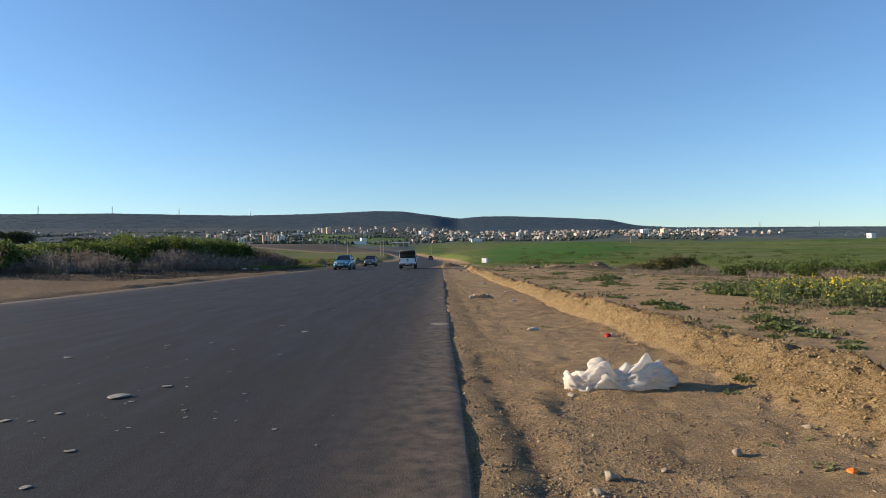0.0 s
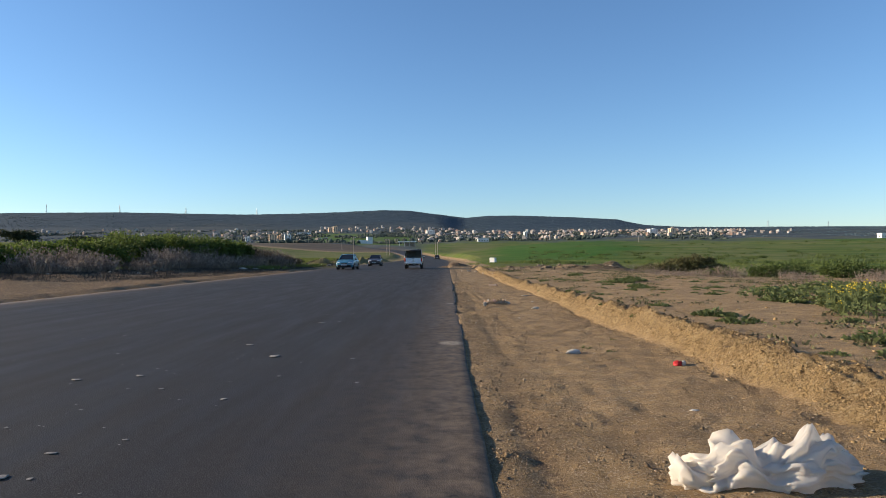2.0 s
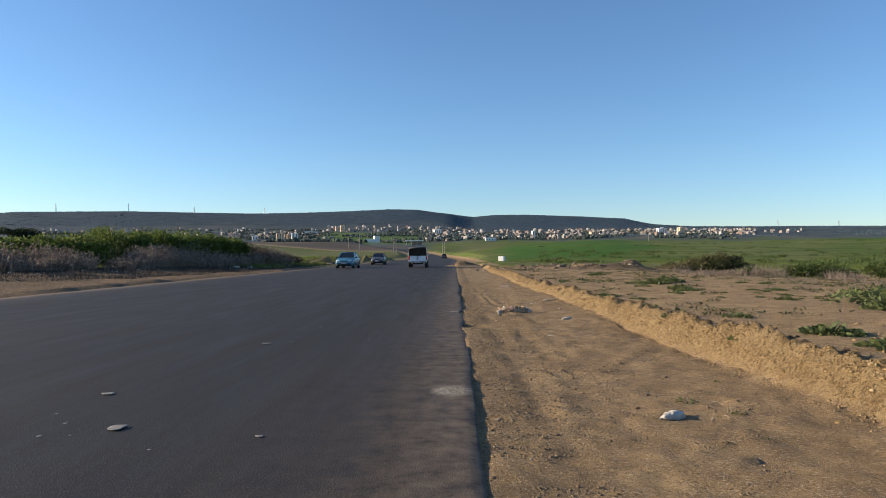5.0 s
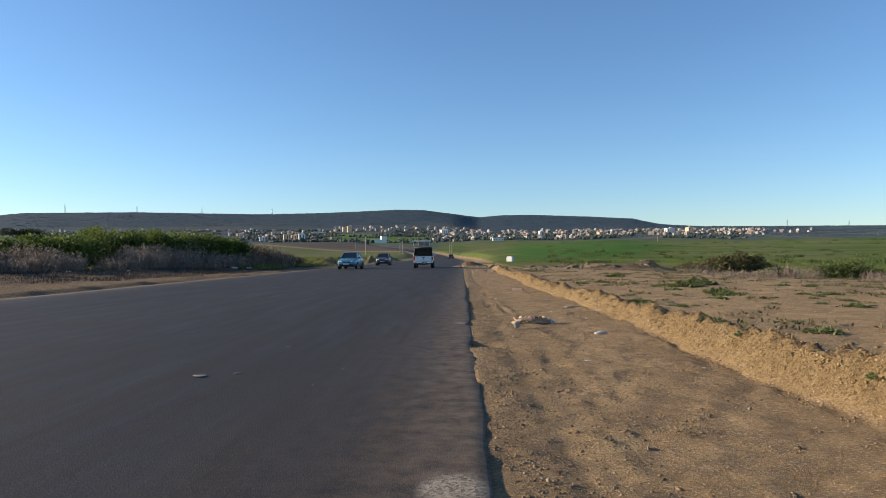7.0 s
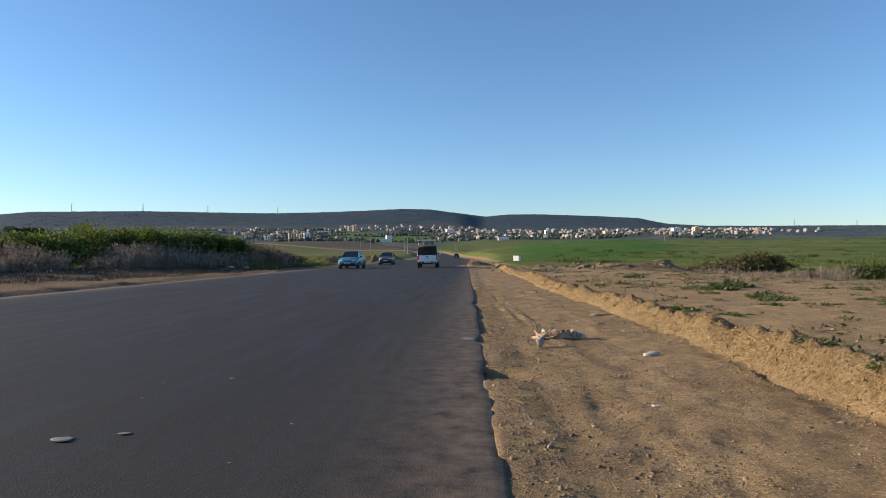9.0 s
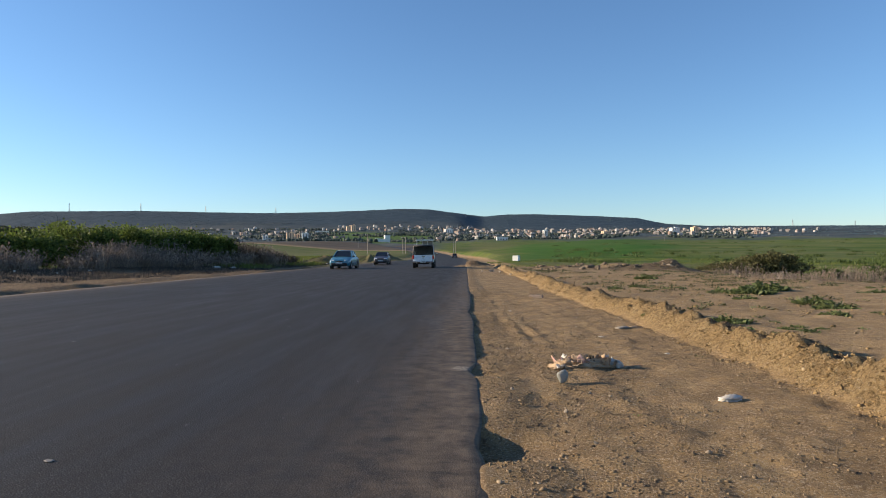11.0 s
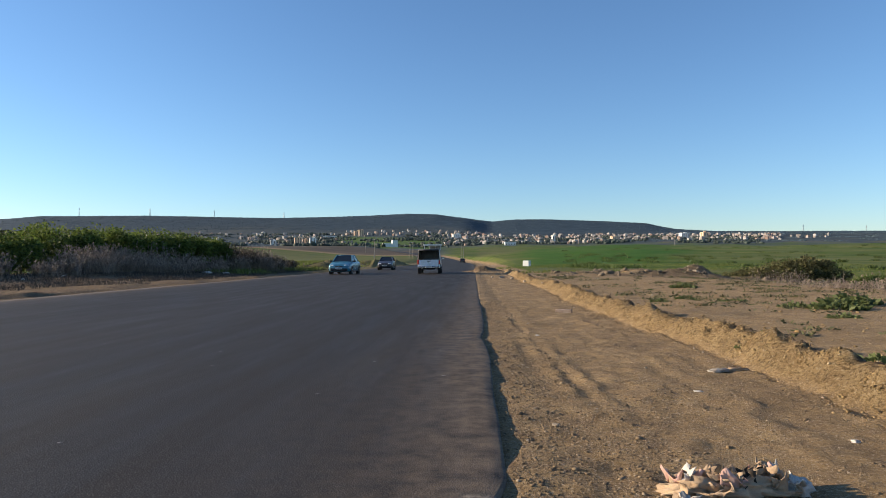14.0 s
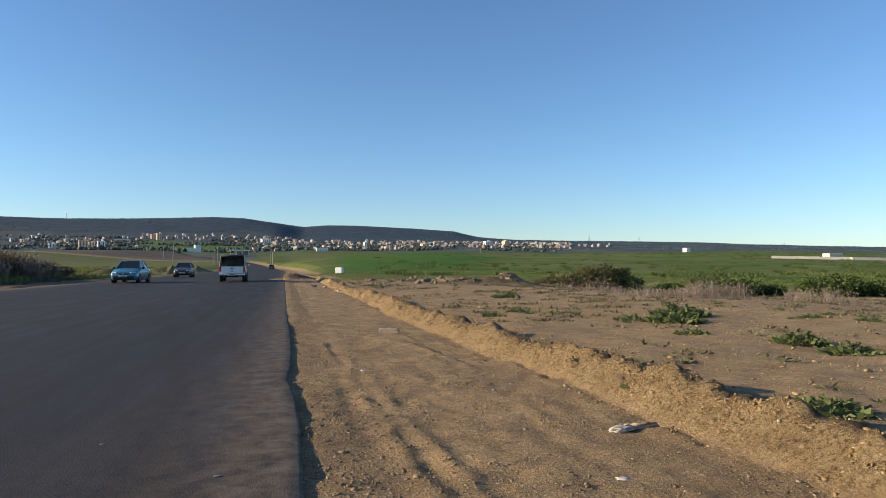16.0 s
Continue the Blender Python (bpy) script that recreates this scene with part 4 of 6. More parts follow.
# ---- plants ----
def shrub(name, x, y, blobs, n, size, leaf, label, category="shrub", group="", stems=14, seed=1, aspect=0.5):
    """A bush of many single leaves on bent stems."""
    ob = thing(name, pose(x, y, zg(x, y) - 0.03), label, category, group)
    pos, out = shell_points(blobs, n, seed)
    v, f = leaf_quads(pos, out + np.array([0, 0, 0.25]), np.full(len(pos), size), seed + 1, aspect)
    tagged(part("foliage", mesh_from("foliage", v, f, leaf), None, ob), kind="stuff")
    g = Geo()
    r = np.random.default_rng(seed + 2)
    for _ in range(stems):
        b = blobs[r.integers(len(blobs))]
        foot = np.array([b[0] * 0.6 + r.normal(0, 0.2 * b[3]), b[1] * 0.6 + r.normal(0, 0.2 * b[4]), -0.05])
        top = np.array(b[:3]) + r.normal(0, 0.45, 3) * np.array(b[3:])
        mid = foot * 0.5 + top * 0.5 + r.normal(0, 0.12 * b[5], 3)
        k = 0.018 * b[5] + 0.008
        g.tube(foot, mid, k, k * 0.7, 5, False).tube(mid, top, k * 0.7, k * 0.25, 5, False)
    tagged(part("stem", g, BARK, ob), kind="stuff")
    return ob


HEDGE = ((-33.0, 33.0, 3.2, 1.7), (-31.5, 37.5, 3.0, 1.9), (-30.6, 42.0, 3.2, 2.3), (-30.0, 46.5, 3.0, 2.0), (-30.6, 51.0, 3.6, 2.3), (-28.4, 54.0, 3.2, 2.7),
         (-28.0, 59.0, 3.5, 3.3), (-26.4, 63.0, 3.2, 3.2), (-25.2, 67.0, 3.1, 3.4), (-24.2, 70.6, 2.5, 3.1), (-23.2, 74.0, 2.2, 2.8), (-37.5, 36.0, 3.4, 1.7), (-34.5, 45.0, 3.8, 2.0))
for i, (hx, hy, rr, hh) in enumerate(HEDGE):
    r0 = np.random.default_rng(100 + i)
    bl = [(0, 0, hh * 0.50, rr * 0.8, rr * 0.8, hh * 0.46)]
    for _ in range(7):
        a = r0.uniform(0, 2 * np.pi)
        bl.append((math.cos(a) * rr * 0.6, math.sin(a) * rr * 0.6, hh * r0.uniform(0.35, 0.72), rr * r0.uniform(0.18, 0.45), rr * r0.uniform(0.18, 0.45), hh * r0.uniform(0.14, 0.36)))
    shrub("hedge_shrub", hx, hy, bl, 13000, 0.21, HEDGE_LEAF, "dense dark green broad-leaved shrub in the roadside thicket", "shrub", "shrubs of the roadside thicket", 16, 200 + i, 0.6)


def dry_stand(name, spots, height, width, mat, label, category, seed, heads=0.5):
    """A stand of dry thistles and grass: stems with side twigs and seed heads."""
    r = np.random.default_rng(seed)
    pos = np.array(spots)
    n = len(pos)
    pos = np.column_stack([pos, ground_height(pos[:, 0], pos[:, 1]) - 0.02])
    tall = height * (0.75 + 0.55 * vnoise(pos[:, 0], pos[:, 1], 1.8, seed + 9))
    hv, hf = blades(pos, tall, width, seed)
    tips = hv.reshape(-1, 4, 3)[:, 2]
    k = np.repeat(np.arange(n), 4)
    t = r.uniform(0.35, 1.0, len(k))[:, None]
    on = pos[k] * (1 - t) + tips[k] * t
    tv, tf = leaf_quads(on, np.array([0, 0, 0.7]) + 0 * on, np.full(len(on), height * 0.16), seed + 3, 0.22, 0.0)
    pairs = [(hv, hf), (tv, tf)]
    if heads:
        c = tips[r.random(n) < heads]
        pairs.append(leaf_quads(c, np.array([0, 0, 1.0]) + 0 * c, np.full(len(c), height * 0.09), seed + 5, 0.9, 0.0))
    v, f = joined(*pairs)
    return tagged(new(name, mesh_from(name, v, f, mat)), label, category, kind="stuff")


def strip(x0, y0, x1, y1, spread, n, seed):
    r = np.random.default_rng(seed)
    t = r.random(n)
    return np.column_stack([x0 + (x1 - x0) * t + r.normal(0, spread, n), y0 + (y1 - y0) * t + r.normal(0, spread, n)])


def clumped(points, seed, keep=0.0, size=1.6):
    return points[vnoise(points[:, 0], points[:, 1], size, seed) > keep]


dry_stand("dry_thistles", clumped(strip(-27.4, 34, -22.6, 66, 1.1, 9500, 31), 32, -0.25, 2.2), 1.25, 0.011, STRAW, "dry brown thistles in front of the thicket", "dry weeds", 33)
dry_stand("dry_brushwood", clumped(strip(-22.6, 64, -20.4, 82, 1.1, 4200, 34), 35, -0.4), 1.7, 0.018, STRAW, "dry brown brushwood at the thicket's end", "dry weeds", 36)
dry_stand("dry_grass", clumped(strip(12.5, 44, 27, 38, 1.6, 4600, 37), 38, 0.12, 1.9), 0.55, 0.008, STRAW, "pale dry stalks on the waste ground", "dry weeds", 39)
dry_stand("dry_grass", clumped(strip(20.5, 57, 26, 54, 1.0, 1500, 40), 41, -0.3), 0.7, 0.012, STRAW, "pale dry stalks beside the olive-green bush", "dry weeds", 42)

shrub("wild_bush", 21.9, 64.0, [(-3.4, 0, 0.35, 1.3, 1.0, 0.32), (-2.2, 0, 0.55, 1.4, 1.1, 0.5), (-0.6, 0, 0.75, 1.3, 1.2, 0.65), (1.0, 0, 0.90, 1.2, 1.1, 0.78), (1.6, 0.2, 1.45, 0.6, 0.6, 0.38),
                                (2.4, 0.1, 0.85, 0.9, 0.9, 0.65), (0.2, 0, 1.25, 0.6, 0.6, 0.30), (2.9, 0.3, 1.25, 0.45, 0.5, 0.30), (3.6, 0.3, 0.5, 1.0, 0.8, 0.4)],
      7600, 0.19, BUSH_LEAF, "wide olive-green bush with a ragged top on the waste ground", stems=70, seed=301, aspect=0.55)
for i, (hx, hy, rr, hh) in enumerate(((20.0, 50.6, 1.0, 0.55), (22.9, 49, 1.5, 0.95), (25.2, 49.4, 1.0, 0.6), (27.2, 47.2, 1.7, 1.15), (29.9, 46.9, 1.3, 0.9), (32.0, 45.2, 1.9, 1.3), (34.5, 45.0, 1.9, 1.2), (30.8, 62.0, 2.0, 0.8))):
    shrub("low_shrub", hx, hy, [(0, 0, hh * 0.45, rr, rr * 0.8, hh * 0.45), (rr * 0.4, 0, hh * 0.65, rr * 0.5, rr * 0.5, hh * 0.3), (-rr * 0.5, 0, hh * 0.5, rr * 0.5, rr * 0.5, hh * 0.3)],
          2600, 0.15, SHRUB_LEAF, "low rounded dark green shrub at the field's edge", "shrub", "low shrubs at the field's edge", 8, 320 + i, 0.6)


def round_tree(x, y, w, h, seed):
    ob = thing("tree", pose(x, y, zg(x, y) - 0.1), "dark rounded tree standing alone in a field", "tree", "dark trees in the field")
    g = Geo().tube((0, 0, 0), (0.1, 0, h * 0.35), 0.28, 0.2, 8)
    r = np.random.default_rng(seed)
    for _ in range(6):
        g.tube((0.1, 0, h * 0.3), (r.normal(0, w * 0.22), r.normal(0, w * 0.22), h * r.uniform(0.55, 0.8)), 0.12, 0.04, 5)
    part("trunk", g, BARK, ob)
    bl = [(0, 0, h * 0.5, w * 0.46, w * 0.42, h * 0.42)] + [(r.normal(0, w * 0.22), r.normal(0, w * 0.22), h * r.uniform(0.4, 0.75), w * 0.2, w * 0.2, h * 0.22) for _ in range(6)]
    pos, out = shell_points(bl, 3600, seed)
    v, f = leaf_quads(pos, out, np.full(len(pos), 0.55), seed, 0.7)
    part("crown", mesh_from("crown", v, f, DARK_LEAF), None, ob)


BROWN_LEAF = leaf_material("withered_leaves", (0.045, 0.036, 0.026), (0.11, 0.085, 0.055), 0.8)
for i, (hx, hy, rr, hh) in enumerate(((-22.4, 74.5, 2.0, 2.5), (-21.8, 77.0, 1.9, 2.3), (-21.2, 79.5, 1.9, 1.9), (-20.4, 82.0, 1.7, 1.4), (-19.6, 84.5, 1.4, 1.0))):
    shrub("withered_shrub", hx, hy, [(0, 0, hh * 0.45, rr, rr * 0.8, hh * 0.45), (rr * 0.4, 0, hh * 0.6, rr * 0.5, rr * 0.5, hh * 0.35), (-rr * 0.5, 0, hh * 0.5, rr * 0.5, rr * 0.5, hh * 0.3)],
          3000, 0.16, BROWN_LEAF, "withered brown shrub at the end of the thicket", "shrub", "withered shrubs", 10, 350 + i, 0.4)


# low dark blades from the verge back to the thicket
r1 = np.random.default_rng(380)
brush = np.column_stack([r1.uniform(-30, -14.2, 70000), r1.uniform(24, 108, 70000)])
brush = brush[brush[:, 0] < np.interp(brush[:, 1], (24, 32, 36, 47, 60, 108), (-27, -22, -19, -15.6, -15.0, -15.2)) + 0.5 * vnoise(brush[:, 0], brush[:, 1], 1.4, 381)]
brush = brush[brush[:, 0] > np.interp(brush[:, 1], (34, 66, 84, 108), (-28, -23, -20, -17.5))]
DARK_BLADE = leaf_material("dark_weed_blades", (0.028, 0.025, 0.022), (0.068, 0.057, 0.047), 0.9, 0.0)
dry_stand("dead_undergrowth", brush, 0.17, 0.013, DARK_BLADE, "low dark weeds between thicket and road", "dry weeds", 382, 0.0)


for x, y, w, h in ((-144, 226, 11, 4.6), (-126, 232, 8.5, 3.0), (-118, 236, 9, 3.0), (-110, 238, 8, 2.8)):
    round_tree(x, y, w, h, int(-x))


def weed_template(seed, leaves, spread, height, mat):
    r = np.random.default_rng(seed)
    a = r.uniform(0, 2 * np.pi, leaves)
    q = r.random(leaves) ** 0.6
    pos = np.stack([np.cos(a) * spread * q * 0.8, np.sin(a) * spread * q * 0.8, height * (1 - q) * r.random(leaves)], 1)
    out = np.stack([np.cos(a), np.sin(a), r.uniform(0.1, 1.0, leaves)], 1)
    v, f = leaf_quads(pos, out, np.full(leaves, 0.16 * spread + 0.035), seed, 0.45, 0.15)
    return mesh_from("weed", v, f, mat)


def build_weeds():
    r = np.random.default_rng(77)
    kinds = [weed_template(400 + k, n, s, h, WEED_LEAF) for k, (n, s, h) in enumerate(((120, 0.22, 0.09), (240, 0.36, 0.12), (80, 0.16, 0.06), (380, 0.55, 0.17)))]
    placed = [(5.16, 13.2, 1, 1.2), (5.9, 10.5, 1, 1.3), (8.5, 18.3, 3, 1.2), (8.3, 31.5, 3, 1.3), (7.5, 30.4, 3, 1.2), (7.4, 40.3, 3, 1.0), (6.9, 31.1, 1, 1.0),
              (3.95, 22.9, 1, 1.0), (4.5, 9.1, 1, 0.5), (4.9, 8.2, 1, 0.5), (5.3, 7.0, 3, 0.4), (6.4, 28.2, 1, 0.9), (7.2, 26.8, 3, 0.8), (7.1, 25.8, 1, 1.2),
              (3.15, 5.25, 2, 1.0), (3.35, 16.8, 2, 1.1), (3.4, 21.0, 2, 0.9), (5.3, 14.8, 3, 0.9), (4.9, 17.0, 1, 0.8)]
    while len(placed) < 190:
        x, y = 4.1 + 9.5 * r.random() ** 1.2, 6 + 34 * r.random()
        if vnoise(x, y, 2.5, 79) + 0.25 * vnoise(x, y, 1.2, 80) > -0.15 + 0.012 * (y - 15):
            placed.append((x, y, int(r.choice(4, p=(0.35, 0.2, 0.42, 0.03))), r.uniform(0.3, 0.8)))
    placed += [(1.9, 10.9, 2, 0.6), (2.15, 10.4, 2, 0.5), (2.5, 11.7, 2, 0.4), (2.2, 3.0, 2, 0.5), (2.35, 2.55, 2, 0.6), (2.6, 3.2, 2, 0.4), (2.75, 4.75, 2, 0.6), (1.7, 3.4, 2, 0.3), (2.0, 4.1, 2, 0.3),
               (2.45, 3.7, 2, 0.35), (2.2, 11.2, 2, 0.35), (1.2, 17.5, 2, 0.3), (2.5, 13.4, 2, 0.35), (2.65, 20.4, 2, 0.4), (3.2, 13.0, 2, 0.6), (3.25, 15.6, 2, 0.7), (3.05, 24.2, 2, 0.5), (2.0, 9.7, 2, 0.3)]
    for x, y, k, s in placed:
        ob = new("weed_clump", kinds[k])
        ob.matrix_basis = pose(x, y, zg(x, y) - 0.015, 0, 0, r.uniform(0, 360)) @ Matrix.Scale(s, 4)
        tagged(ob, "low green leafy weed on bare soil" if k != 3 else "spreading green leafy weed on bare soil", "weed", "weeds on the waste ground")
    # creeping growth and litter of stems that nobody could count
    n = 26000
    x, y = r.uniform(3.9, 26, n), r.uniform(3, 62, n)
    k = 0.6 * vnoise(x, y, 2.6, 81) + 0.9 * vnoise(x, y, 0.55, 82) > 0.42
    x, y = x[k], y[k]
    pos = np.column_stack([x, y, ground_height(x, y)])
    pos = np.repeat(pos, 5, 0) + r.normal(0, 0.06, (len(pos) * 5, 3)) * np.array([1, 1, 0.1])
    out = r.normal(0, 1, pos.shape) * np.array([1, 1, 0.2]) + np.array([0, 0, 0.8])
    v, f = leaf_quads(pos, out, np.full(len(pos), 0.085), 83, 0.4, 0.1)
    tagged(new("creeping_weeds", mesh_from("creeping_weeds", v, f, CREEPER)), "sparse creeping green weeds over brown soil", "weeds", kind="stuff")
    # taller growth on the far side of the waste ground
    n = 14000
    x, y = r.uniform(8, 30, n), r.uniform(8, 34, n)
    k = (vnoise(x, y, 4, 84) + 0.5 * vnoise(x, y, 1.1, 85) > 0.1) & (x > 6.6 + 0.12 * (y - 8)) & (y < 12 + x)
    x, y = x[k], y[k]
    pos = np.column_stack([x, y, ground_height(x, y) + r.random(len(x)) * 0.25])
    out = r.normal(0, 1, pos.shape) * np.array([1, 1, 0.3]) + np.array([0, 0, 0.6])
    pos, out = np.repeat(pos, 3, 0) + r.normal(0, 0.08, (len(pos) * 3, 3)) * np.array([1, 1, 0.5]), np.repeat(out, 3, 0)
    v, f = leaf_quads(pos, out, np.full(len(pos), 0.15), 86, 0.45, 0.2)
    tagged(new("tall_weeds", mesh_from("tall_weeds", v, f, WEED_LEAF)), "knee-high green weeds covering the waste ground", "weeds", kind="stuff")
    # mustard in bloom
    n = 2600
    x, y = r.normal(10.2, 2.2, n), r.normal(15.8, 1.8, n)
    k = (x > 0.47 * (y + 1.67)) & (y < 18.8) & (y > 13.2) & (vnoise(x, y, 1.1, 87) > -0.1)
    x, y = x[k], y[k]
    pos = np.column_stack([x, y, ground_height(x, y)])
    sv, sf = blades(pos, 0.48, 0.006, 88, 0.18)
    tips = sv.reshape(-1, 4, 3)[:, 2]
    lp = np.repeat(pos, 5, 0) + (np.repeat(tips - pos, 5, 0)) * r.random((len(pos) * 5, 1)) * 0.85
    lv, lf = leaf_quads(lp, r.normal(0, 1, lp.shape) + np.array([0, 0, 0.3]), np.full(len(lp), 0.12), 89, 0.45, 0.2)
    plant = new("mustard_stems", mesh_from("mustard_stems", *joined((sv, sf), (lv, lf)), WEED_LEAF))
    tagged(plant, "dense green mustard plants in a roadside patch", "wild flowers", kind="stuff")
    lit = tips[(r.random(len(tips)) < 0.3) & (vnoise(tips[:, 0], tips[:, 1], 1.6, 97) > -0.2)]
    fp = np.repeat(lit, 5, 0) + r.normal(0, 0.028, (len(lit) * 5, 3))
    fv, ff = leaf_quads(fp, r.normal(0, 1, fp.shape), np.full(len(fp), 0.034), 90, 0.9, 0.0)
    tagged(new("mustard_flowers", mesh_from("mustard_flowers", fv, ff, FLOWER)), "yellow mustard blossom over green leaves", "wild flowers", kind="stuff")
    # crop and rough grass: tufts that break the field's surface
    n = 22000
    y = 60 + 55 * r.random(n)
    x = r.uniform(3, 1.1 * y + 10, n)
    k = vnoise(x, y, 7, 91) + 0.6 * vnoise(x, y, 2, 92) > 0.05
    x, y = x[k], y[k]
    pos = np.column_stack([x, y, ground_height(x, y) - 0.02])
    v, f = blades(np.repeat(pos, 2, 0) + r.normal(0, 0.15, (len(pos) * 2, 3)) * np.array([1, 1, 0]), 0.13, 0.03, 93, 0.5)
    tagged(new("field_tufts", mesh_from("field_tufts", v, f, CROP)), "young green crop and grass tufts of the field", "grass", kind="stuff")
    n = 420
    y = 78 + 230 * r.random(n) ** 1.3
    x = r.uniform(0.12, 0.95, n) * y
    k = vnoise(x, y, 26, 98) > -0.35
    x, y = x[k], y[k]
    wide = r.uniform(0.4, 1.3, len(x)) * (1 + y / 250)
    q = np.repeat(np.arange(len(x)), 46)
    px, py = x[q] + r.normal(0, 0.5, len(q)) * wide[q], y[q] + r.normal(0, 0.35, len(q)) * wide[q]
    pos = np.column_stack([px, py, ground_height(px, py) - 0.02])
    v, f = blades(pos, 0.34, 0.06, 99, 0.6)
    tagged(new("field_clumps", mesh_from("field_clumps", v, f, SHRUB_LEAF)), "dark green clumps of taller weeds in the field", "weeds", kind="stuff")
    n = 34000
    y = 66 + 110 * r.random(n)
    x = -15.5 - r.random(n) * 45 + road_shift(y)
    k = vnoise(x, y, 6, 94) + 0.6 * vnoise(x, y, 1.6, 95) > -0.25
    x, y = x[k], y[k]
    pos = np.column_stack([x, y, ground_height(x, y) - 0.02])
    v, f = blades(np.repeat(pos, 3, 0) + r.normal(0, 0.2, (len(pos) * 3, 3)) * np.array([1, 1, 0]), 0.35, 0.03, 96, 0.5)
    tagged(new("verge_grass", mesh_from("verge_grass", v, f, CROP)), "rough green grass on the verge across the road", "grass", kind="stuff")


build_weeds()


# ---- loose ground ----
def build_loose_ground():
    r = np.random.default_rng(51)
    n = 38000
    y = 1.2 + 34 * r.random(n) ** 1.35
    x = np.where(r.random(n) < 0.6, 0.1 + np.abs(r.normal(0, 0.75, n)), r.uniform(0.12, 3.0, n))
    k = (x > road_edge(y) + 0.02) & (x < 3.0) & (vnoise(x, y, 0.7, 52) + 0.5 * vnoise(x, y, 0.25, 53) > -0.35 + 0.3 * smooth(0.9, 2.0, x))
    x, y = x[k], y[k]
    size = 0.0044 * np.exp(r.normal(0, 0.55, len(x))).clip(0.4, 4.5)
    v, f = scatter_rocks(np.column_stack([x, y, ground_height(x, y) + size * 0.15]), size, 0.55, 54)
    tagged(new("gravel", mesh_from("gravel", v, f, GRAVEL, False)), "loose brown gravel on the dirt shoulder", "gravel", kind="stuff")
    n = 60000
    y = 1.2 + 32 * r.random(n) ** 1.4
    x = r.uniform(0.2, 3.0, n)
    bed = 0.9 * np.exp(-((x - 1.15) / 0.4) ** 2) * smooth(6.5, 4.0, y) + 0.7 * np.exp(-((x - 0.45) / 0.22) ** 2) * smooth(12, 13, y) + 0.5 * np.exp(-((x - 1.0) / 0.35) ** 2) * smooth(16, 17, y) * smooth(22, 20, y)
    k = (x > road_edge(y) + 0.03) & (vnoise(x, y, 0.55, 43) + 0.6 * vnoise(x, y, 0.2, 44) + 1.8 * bed > 0.42)
    x, y = x[k], y[k]
    size = 0.0056 * np.exp(r.normal(0, 0.5, len(x))).clip(0.45, 2.3)
    v, f = scatter_rocks(np.column_stack([x, y, ground_height(x, y) + size * 0.1]), size, 0.45, 45)
    tagged(new("coarse_gravel", mesh_from("coarse_gravel", v, f, GRAVEL, False)), "coarse brown gravel and crumbled soil on the shoulder", "gravel", kind="stuff")
    n = 42000
    y = 1.5 + 60 * r.random(n) ** 1.5
    x = berm_foot(y) + np.where(r.random(n) < 0.75, r.normal(0.25, 0.2, n), r.normal(0.62, 0.2, n)) * (1 + 0.9 * smooth(9, 4.5, y))
    k = vnoise(x, y, 0.5, 55) > -0.5
    x, y = x[k], y[k]
    size = 0.0064 * np.exp(r.normal(0, 0.6, len(x))).clip(0.4, 2.6)
    v, f = scatter_rocks(np.column_stack([x, y, ground_height(x, y) - size * 0.05]), size, 0.8, 56)
    tagged(new("earth_clods", mesh_from("earth_clods", v, f, CLOD, False)), "crumbled ochre clods on the earth bank", "clods", kind="stuff")
    n = 8000
    y = 3 + 45 * r.random(n) ** 1.3
    x = 3.7 + 9 * r.random(n) ** 1.4
    size = 0.0075 * np.exp(r.normal(0, 0.7, n)).clip(0.4, 5)
    v, f = scatter_rocks(np.column_stack([x, y, ground_height(x, y) + size * 0.2]), size, 0.7, 57)
    tagged(new("soil_crumbs", mesh_from("soil_crumbs", v, f, CLOD, False)), "soil crumbs and pebbles on the waste ground", "pebbles", kind="stuff")
    n = 1500
    x = r.uniform(4.5, 24, n)
    y = 60.5 + 0.12 * x + r.normal(0, 1.4, n) - 1.0
    k = vnoise(x, y, 1.6, 63) > -0.15
    x, y = x[k], y[k]
    size = 0.05 * np.exp(r.normal(0, 0.65, len(x))).clip(0.4, 4.5)
    v, f = scatter_rocks(np.column_stack([x, y, ground_height(x, y) + size * 0.2]), size, 0.7, 64)
    tagged(new("turned_earth", mesh_from("turned_earth", v, f, TURNED)), "dark lumps of turned earth at the field's edge", "clods", kind="stuff")
    # dead stems along the bank's crest
    n = 5200
    y = 2 + 50 * r.random(n) ** 1.2
    x = berm_foot(y) + r.normal(0.62, 0.12, n) * (1 + 0.9 * smooth(9, 4.5, y))
    k = vnoise(x, y, 0.8, 58) > -0.2
    x, y = x[k], y[k]
    pos = np.column_stack([x, y, ground_height(x, y)])
    out = r.normal(0, 1, pos.shape) * np.array([1, 1, 0.15])
    v, f = leaf_quads(pos, out, np.full(len(pos), 0.08), 59, 0.16, 0.0)
    tagged(new("dead_stems", mesh_from("dead_stems", v, f, TWIG)), "dead roots and stems on the bank's crest", "dead stems", kind="stuff")


TURNED = plain("turned_earth", (0.11, 0.085, 0.058), (0.24, 0.18, 0.12), 3, 0.95, bump=0.5)
TWIG = leaf_material("dead_stems", (0.075, 0.055, 0.04), (0.17, 0.125, 0.085), 0.85, 0.0)
build_loose_ground()


